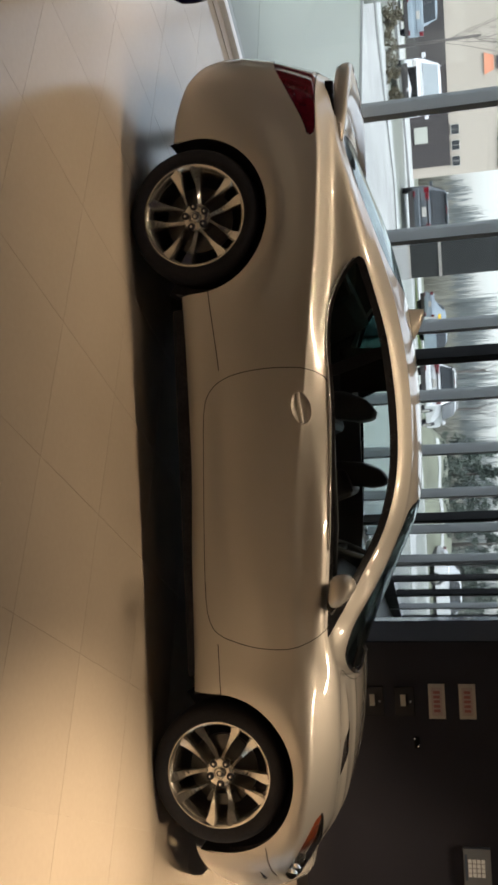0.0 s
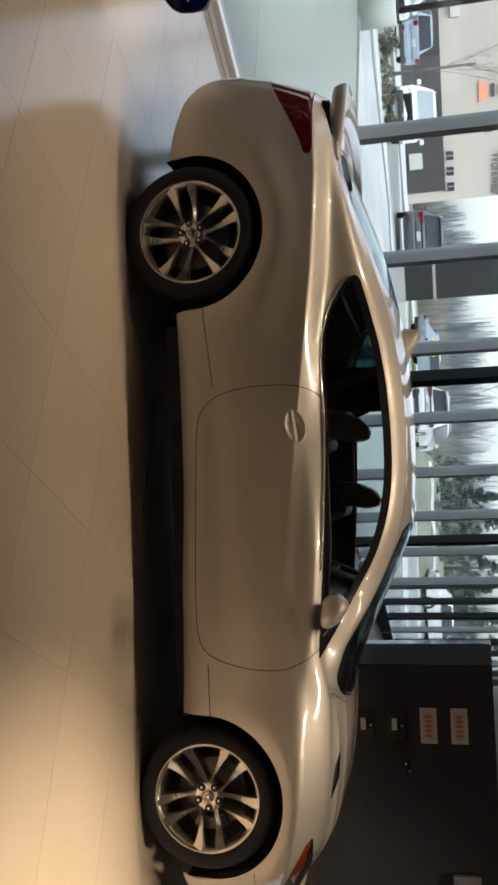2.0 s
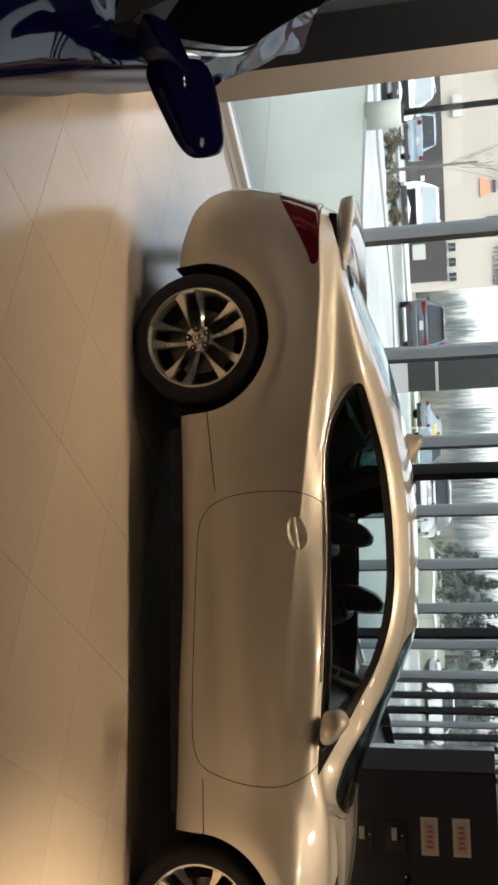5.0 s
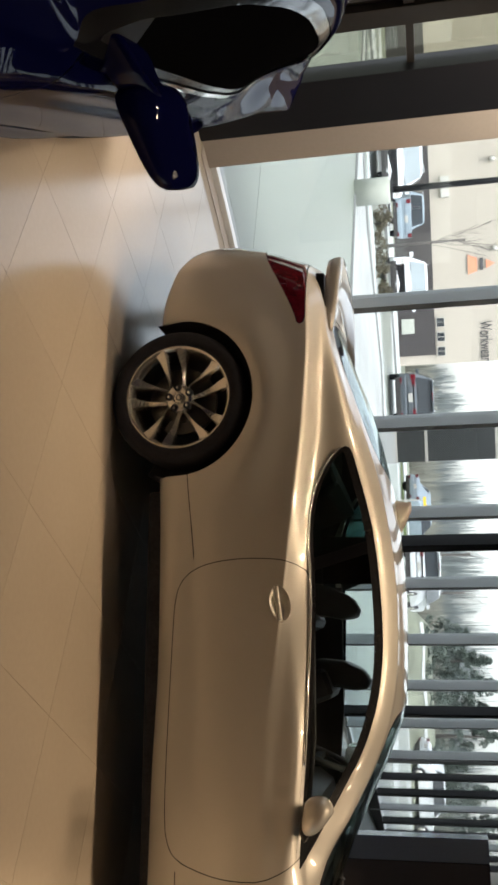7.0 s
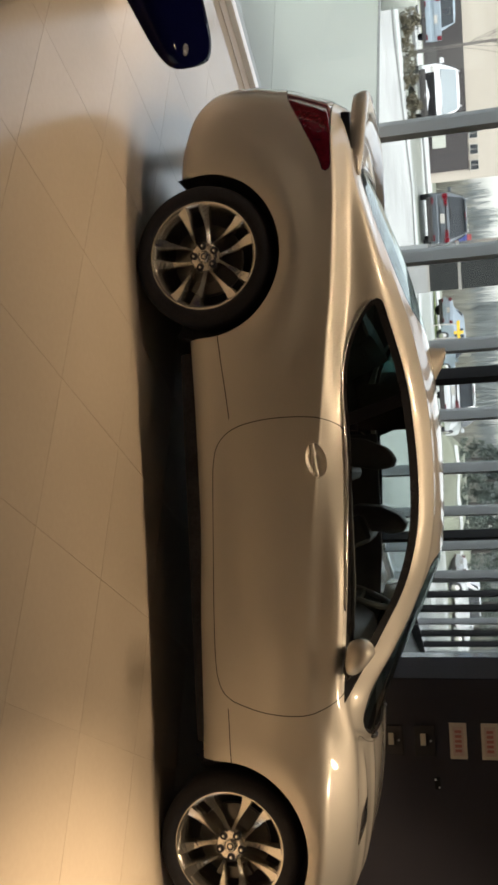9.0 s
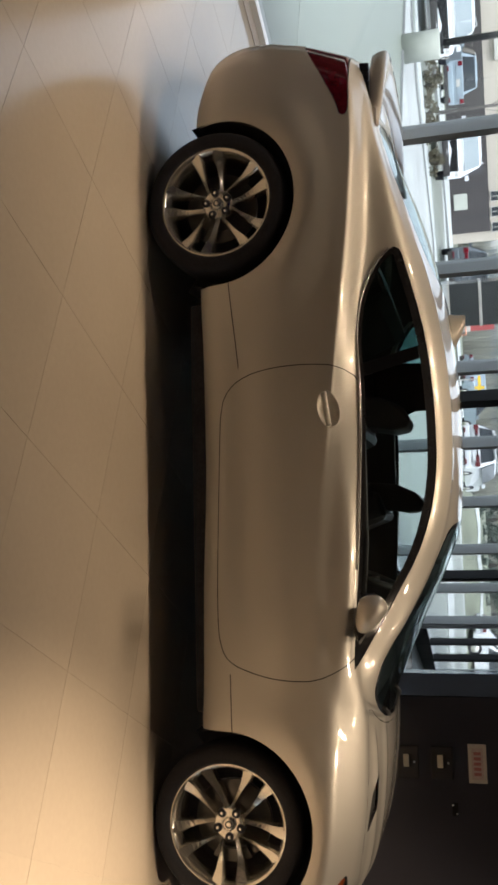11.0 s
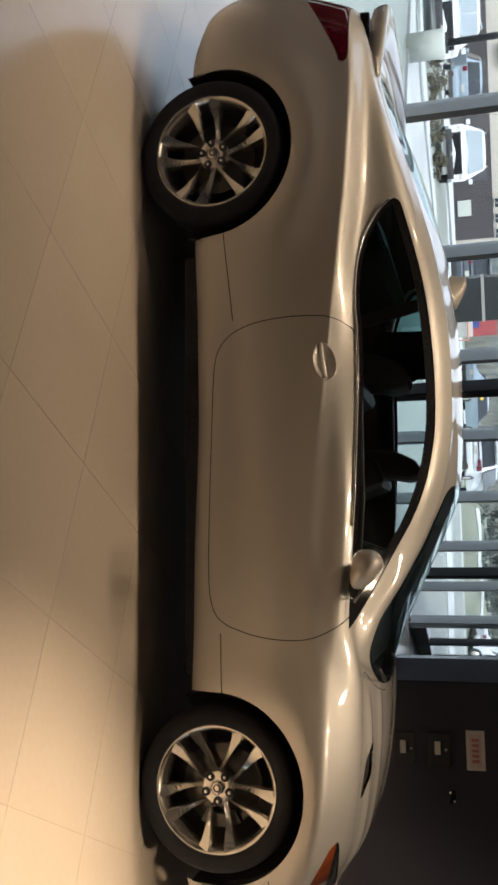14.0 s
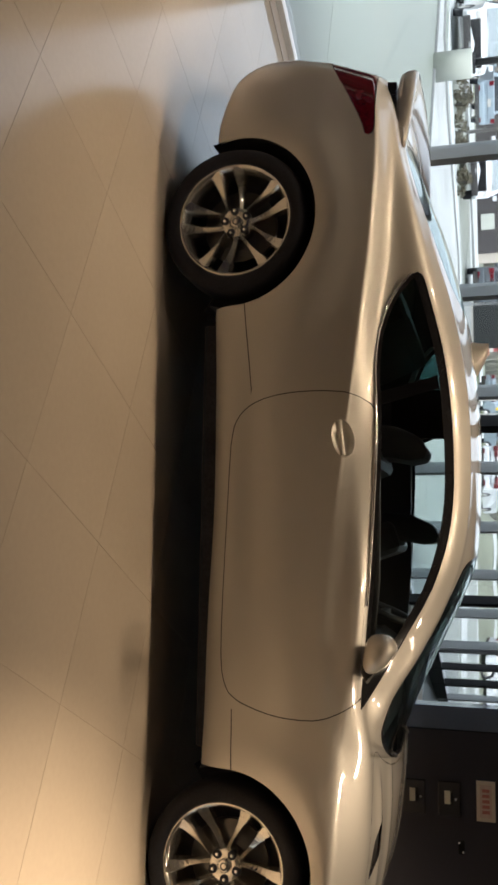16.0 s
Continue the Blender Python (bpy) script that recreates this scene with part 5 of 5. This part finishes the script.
for pts in ([(5.5, 4.55), (6.7, 4.55), (6.5, 5.1), (5.7, 5.1)], [(5.82, 5.65), (6.38, 5.65), (6.1, 6.2)]):
    v0 = [sign.verts.new((x, -0.10, z)) for x, z in pts]
    v1 = [sign.verts.new((x, 0.02, z)) for x, z in pts]
    n = len(pts)
    sign.faces.new(v0), sign.faces.new(v1[::-1])
    for k in range(n):
        sign.faces.new((v0[k], v1[k], v1[(k + 1) % n], v0[(k + 1) % n]))
bmesh.ops.recalc_face_normals(sign, faces=sign.faces)
part("emblem", sign, ORANGE, shop, "plain orange emblem shapes")
part("sign_bar", boxed(6.1, -0.07, 5.37, 0.75, 0.08, 0.2), DARK_SIGN, shop)
for x, w, h in ((4.25, 0.16, 0.8), (3.92, 0.3, 0.45)):
    part("sign_bar", boxed(x, -0.07, 4.85 + h / 2, w, 0.08, h), DARK_SIGN, shop)


def letters(text, size, depth, mat, parent, m):
    cu = bpy.data.curves.new("lettering", "FONT")
    cu.body, cu.size, cu.extrude, cu.align_x = text, size, depth, "LEFT"
    tmp = bpy.data.objects.new("lettering", cu)
    me = bpy.data.meshes.new_from_object(tmp)
    bpy.data.objects.remove(tmp)
    me.materials.append(mat)
    ob = new("lettering", me)
    ob.parent = parent
    ob.matrix_local = m
    return ob


letters("Workwear", 0.86, 0.03, DARK_SIGN, shop, Matrix.Translation((2.55, -0.05, 5.15)) @ Matrix(((-0.66, 0, 0, 0), (0, 0, -1, 0), (0, 1.28, 0, 0), (0, 0, 0, 1))))

# lamp post on its concrete base
lp = empty("street_lamp", Matrix.Translation((-11.6, 16.05, rise(-11.6, 16.05))))
tagged(lp, "dark steel lamp post on a pale concrete base", "street lamp")
part("base", lathe([(0.0, 0.0), (0.34, 0.0), (0.34, 0.86), (0.31, 0.9), (0.0, 0.9)], 28, "z"), CONCRETE, lp)
part("base_plate", boxed(0, 0, 0.93, 0.36, 0.36, 0.08, bevel=0.01), STEEL_DARK, lp)
part("pole", lathe([(0.0, 0.95), (0.085, 0.95), (0.06, 7.0), (0.0, 7.0)], 16, "z"), STEEL_DARK, lp)
part("lamp_head", boxed(0.3, 0, 7.0, 0.8, 0.3, 0.14, bevel=0.03), STEEL_DARK, lp)

# clad pillar of the forecourt
pil = empty("clad_pillar", Matrix.Translation((-3.75, 10.6, rise(-3.75, 10.6) - 0.02)) @ Matrix.Rotation(radians(20), 4, "Z"))
tagged(pil, "dark clad forecourt pillar with pale trim bands", "pillar")
part("cladding", boxed(0, 0, 2.6, 0.72, 0.72, 5.2, bevel=0.02), CLAD, pil)
for z in (1.20, 1.72, 2.9):
    part("trim_band", boxed(0, 0, z, 0.74, 0.74, 0.05, bevel=0.004), PALE_METAL, pil)
part("lower_cladding", boxed(0, 0, 0.60, 0.745, 0.745, 1.18, bevel=0.01), ALU, pil)


# plants
def leaf_cloud(bm, centre, radius, count, size, rnd, squash=1.0):
    for _ in range(count):
        while True:
            d = Vector((rnd.uniform(-1, 1), rnd.uniform(-1, 1), rnd.uniform(-1, 1)))
            if 0.2 < d.length < 1:
                break
        p = Vector(centre) + Vector((d.x * radius, d.y * radius, d.z * radius * squash))
        a = Vector((rnd.uniform(-1, 1), rnd.uniform(-1, 1), rnd.uniform(-1, 1))).normalized()
        b = a.orthogonal().normalized()
        s = size * rnd.uniform(0.6, 1.4)
        bm.faces.new([bm.verts.new(p + a * s), bm.verts.new(p + b * s * 0.5), bm.verts.new(p - a * s), bm.verts.new(p - b * s * 0.5)])


def twigs(bm, centre, spread, count, low, high, rnd):
    """Thin upright stems round a spot."""
    for _ in range(count):
        p = Vector(centre) + Vector((rnd.uniform(-spread, spread), rnd.uniform(-spread, spread), rnd.uniform(-0.4, 0.6)))
        a, w, h = rnd.uniform(0, 6.28), rnd.uniform(0.03, 0.09), rnd.uniform(low, high)
        side = Vector((math.cos(a), math.sin(a), 0)) * w
        top = p + Vector((rnd.uniform(-0.3, 0.3), rnd.uniform(-0.3, 0.3), h))
        bm.faces.new([bm.verts.new(p + side), bm.verts.new(p - side), bm.verts.new(top - side * 0.3), bm.verts.new(top + side * 0.3)])


def conifer(x, y, h, seed):
    rnd = random.Random(seed)
    ob = empty("conifer_tree", Matrix.Translation((x, y, rise(x, y) - 0.05)))
    tagged(ob, "dark green conifer tree beyond the street", "tree", "far conifers")
    part("trunk", lathe([(0.0, 0.0), (0.16, 0.0), (0.10, h * 0.5), (0.02, h), (0.0, h)], 10, "z"), BARK, ob)
    bm = bmesh.new()
    for k in range(54):
        q = (k / 54) ** 0.8
        a = rnd.uniform(0, 6.28)
        r = (1 - q) * h * 0.36 * rnd.uniform(0.5, 1.1)
        leaf_cloud(bm, (r * math.cos(a), r * math.sin(a), h * (0.12 + 0.86 * q) - 0.1 * r), 0.22 + 0.34 * (1 - q), 44, 0.10, rnd, 0.6)
    part("crown", bm, LEAF, ob)


def bare_tree(x, y, h, seed, name="bare_tree"):
    rnd = random.Random(seed)
    ob = empty(name, Matrix.Translation((x, y, rise(x, y) - 0.05)))
    tagged(ob, "bare winter street tree with thin grey branches", "tree", "bare trees")
    top = Vector((0.1, 0.05, h * 0.55))
    part("trunk", lathe([(0.0, 0.0), (0.08, 0.0), (0.06, h * 0.3), (0.045, h * 0.56), (0.0, h * 0.56)], 10, "z"), BARK, ob)
    for k in range(8):
        a, r0 = rnd.uniform(0, 6.28), rnd.uniform(0.25, 0.55) * h
        p0 = Vector((0, 0, r0))
        d = Vector((math.cos(a) * 0.32, math.sin(a) * 0.32, 1)).normalized()
        ln = rnd.uniform(0.3, 0.5) * h
        pts = [p0 + d * ln * q + Vector((rnd.uniform(-0.05, 0.05), rnd.uniform(-0.05, 0.05), 0.12 * q * q)) for q in np.linspace(0, 1, 6)]
        limb = part("limb", tube(pts, 0.010, 5), BARK, ob)
        for j in range(3):
            b0 = pts[2 + j]
            e = Vector((rnd.uniform(-1, 1), rnd.uniform(-1, 1), 0.9)).normalized()
            part("twig", tube([b0, b0 + e * 0.3, b0 + e * 0.6 + Vector((0, 0, 0.08))], 0.005, 4), BARK, limb)


def shrub(x, y, r, seed, mat=None, up=0.0):
    rnd = random.Random(seed)
    bm = bmesh.new()
    for k in range(18):
        a, d = rnd.uniform(0, 6.28), rnd.uniform(0, 1.05)
        leaf_cloud(bm, (r * d * math.cos(a), r * d * math.sin(a), r * rnd.uniform(0.12, 1.0 - 0.45 * d)), r * rnd.uniform(0.18, 0.36), 36, 0.04, rnd)
    ob = empty("shrub", Matrix.Translation((x, y, rise(x, y) + up)))
    tagged(ob, "low winter shrub in the bed by the street", "shrub", "street shrubs")
    part("stems", tube([(0, 0, -0.05), (0.02, 0, r * 0.5), (0.05, 0.03, r)], 0.02, 5), BARK, ob)
    part("foliage", bm, mat or BUSH, ob)


for k, (x, y) in enumerate([(-0.6, 55), (0.9, 57), (2.4, 55.5), (3.9, 58), (5.6, 56), (7.4, 59), (9.2, 57), (11.5, 60)]):
    conifer(x, y, 4.6 + 1.6 * ((k * 7) % 5) / 5, 40 + k)
bare_tree(-17.2, 31.2, 6.0, 3)
bare_tree(-5.2, 47.0, 6.5, 4)
bare_tree(-3.2, 50.0, 6.0, 5)
for k, (x, y, r) in enumerate([(-12.4, 22.6, 0.42), (-13.0, 22.4, 0.45), (-13.7, 22.0, 0.4), (-14.3, 22.9, 0.55), (-15.0, 22.7, 0.5), (-11.7, 23.2, 0.45), (-15.6, 23.6, 0.4)]):
    shrub(x, y, r, 60 + k)
band("grass_verge", 19.0, 22.8, 33, 46, 0.03, GRASS, "strip of worn winter grass by the street", "grass")
# raised lawn before the conifers
bm = bmesh.new()
rows = []
for x in np.linspace(-2.6, 8.0, 28):
    q = min(1, max(0, (x + 2.6) / 1.1)) * min(1, max(0, (8.0 - x) / 3.0))
    rows.append([bm.verts.new((x + 0.06 * (y - 37), y, rise(x, y) + 0.03 + q * h + 0.05 * math.sin(2.3 * x + y))) for y, h in ((36.6, -0.1), (38, 0.25), (39.5, 0.62), (41, 0.92), (43, 1.08), (46, 1.1), (50, 0.2))])
for p, q in zip(rows, rows[1:]):
    for k in range(6):
        bm.faces.new((p[k], q[k], q[k + 1], p[k + 1])).smooth = True
path = bmesh.new()
rows = [(path.verts.new(p[2].co + Vector((0, 0, 0.03))), path.verts.new(p[2].co.lerp(p[3].co, 0.45) + Vector((0, 0, 0.03)))) for p in rows[3:-4]]
for p, q in zip(rows, rows[1:]):
    path.faces.new((p[0], q[0], q[1], p[1])).smooth = True
tagged(part("path", path, ROAD_PALE), "pale footpath across the raised lawn", "path", kind="structure")
tagged(part("grass_bank", bm, LAWN), "raised bank of pale winter lawn below conifers", "grass bank", kind="structure")
for k, (x, y) in enumerate([(-0.9, 40.6), (0.2, 41.2), (1.0, 40.9), (1.6, 40.6), (2.4, 41.2), (3.0, 40.8), (3.8, 41.3), (4.8, 40.9), (5.6, 41.2)]):
    shrub(x, y, 0.42 + 0.05 * (k % 3), 90 + k, LEAF, 0.70)
# far scrub and tree line, their haze put into the colour
rnd = random.Random(9)
bm = bmesh.new()
for k in range(150):
    a = radians(68 + 62 * k / 150 + rnd.uniform(-0.3, 0.3))
    d = rnd.uniform(84, 104)
    twigs(bm, (d * math.cos(a), d * math.sin(a), 0.4), rnd.uniform(0.9, 1.9), 150, 0.6, 3.4, rnd)
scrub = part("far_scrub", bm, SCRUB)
tagged(scrub, "winter scrub and trees with painted haze far beyond the street", "scrub", kind="stuff")
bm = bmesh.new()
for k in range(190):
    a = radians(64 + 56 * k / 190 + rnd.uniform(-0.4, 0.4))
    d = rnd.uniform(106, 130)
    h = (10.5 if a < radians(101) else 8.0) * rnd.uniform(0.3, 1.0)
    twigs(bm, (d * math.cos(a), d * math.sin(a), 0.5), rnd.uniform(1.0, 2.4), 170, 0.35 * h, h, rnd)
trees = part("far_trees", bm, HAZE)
tagged(trees, "grey winter tree line with painted haze on the horizon", "trees", kind="stuff")
# red shop front on the far side
red = empty("red_kiosk", Matrix.Translation((-10.6, 39.2, rise(-10.6, 39.2))) @ Matrix.Rotation(radians(14), 4, "Z"))
tagged(red, "red kiosk with blue panels and orange rail beyond street", "kiosk")
RED = material("kiosk_red", (0.28, 0.05, 0.05), 0.5, 0, 0.15, 1, 20)
BLUE_PANEL = material("kiosk_blue", (0.03, 0.05, 0.20), 0.5, 0, 0.15, 1, 20)
part("wall", boxed(0, 0, 0.98, 1.8, 1.8, 1.96, bevel=0.03), RED, red)
part("base_panel", boxed(0, -0.03, 0.42, 1.84, 1.86, 0.84, bevel=0.02), PALE_METAL, red)
for x, z in ((0.1, 0.95), (-0.5, 1.55)):
    part("panel", boxed(x, -0.92, z, 0.8, 0.06, 0.4, bevel=0.01), BLUE_PANEL, red)
part("rail", tube([(0.1, -1.05, 0.0), (0.1, -1.05, 0.62), (1.05, -1.05, 0.62), (1.05, -1.05, 0.0)], 0.04, 6), ORANGE, red)
ys = empty("yellow_sign", Matrix.Translation((-6.15, 34.4, rise(-6.15, 34.4))))
tagged(ys, "yellow road barrier sign on two posts", "sign")
part("board", boxed(0, 0, 1.12, 0.85, 0.04, 0.12, bevel=0.005), YELLOW, ys)
part("board", boxed(0.1, -0.03, 1.12, 0.12, 0.03, 0.42, bevel=0.005), YELLOW, ys)
for x in (-0.3, 0.3):
    part("post", boxed(x, 0.04, 0.60, 0.05, 0.04, 1.2), PALE_METAL, ys)

# ---- ceiling spots over the cars, and for the added fill lamps ----
for sx, sy, watts, size in SPOTS:
    bm = lathe([(0.03, -0.10), (0.055, -0.10), (0.06, -0.09), (0.06, 0.02), (0.0, 0.02)], 20, "z")
    dl = part("spot_lamp", bm, BLACK)
    dl.location = (sx, sy, CEIL - 0.02)
    tagged(dl, "black recessed ceiling spot over showroom cars", "ceiling lamp", "ceiling spots")

# ---- floor tiles ----
TS = 0.60
tile_bm = boxed(0, 0, -0.006, TS - 0.0017, TS - 0.0017, 0.012)
tile_me = bpy.data.meshes.new("tile")
tile_bm.to_mesh(tile_me)
tile_bm.free()
tile_me.materials.append(TILE)
spots = []
for i in range(-10, 40):
    for j in range(-27, 5):
        u, v = -1.29 + TS * (i + 0.5), -3.32 + TS * (j + 0.5)
        if -7.3 < u < 22.3 and -17.8 < v < -0.25:
            p = CORNER + RUN * u + OUT * v
            spots.append((math.hypot(p.x + 0.9, (p.y + 1.2) * 1.1), u, v))
spots.sort()
for _, u, v in spots[:290]:
    t = new("tile", tile_me)
    t.parent = floor
    t.location = (u, v, 0)
verts, faces = [], []
for _, u, v in spots[290:]:
    h = TS / 2 - 0.001
    n = len(verts)
    verts += [(u - h, v - h, 0), (u + h, v - h, 0), (u + h, v + h, 0), (u - h, v + h, 0), (u - h, v - h, -0.009), (u + h, v - h, -0.009), (u + h, v + h, -0.009), (u - h, v + h, -0.009)]
    faces += [(n, n + 1, n + 2, n + 3), (n, n + 4, n + 5, n + 1), (n + 1, n + 5, n + 6, n + 2), (n + 2, n + 6, n + 7, n + 3), (n + 3, n + 7, n + 4, n)]
me = bpy.data.meshes.new("far_tiles")
me.from_pydata(verts, [], faces)
me.materials.append(TILE)
ft = new("far_tiles", me)
ft.parent = floor
tagged(ft, kind="stuff")
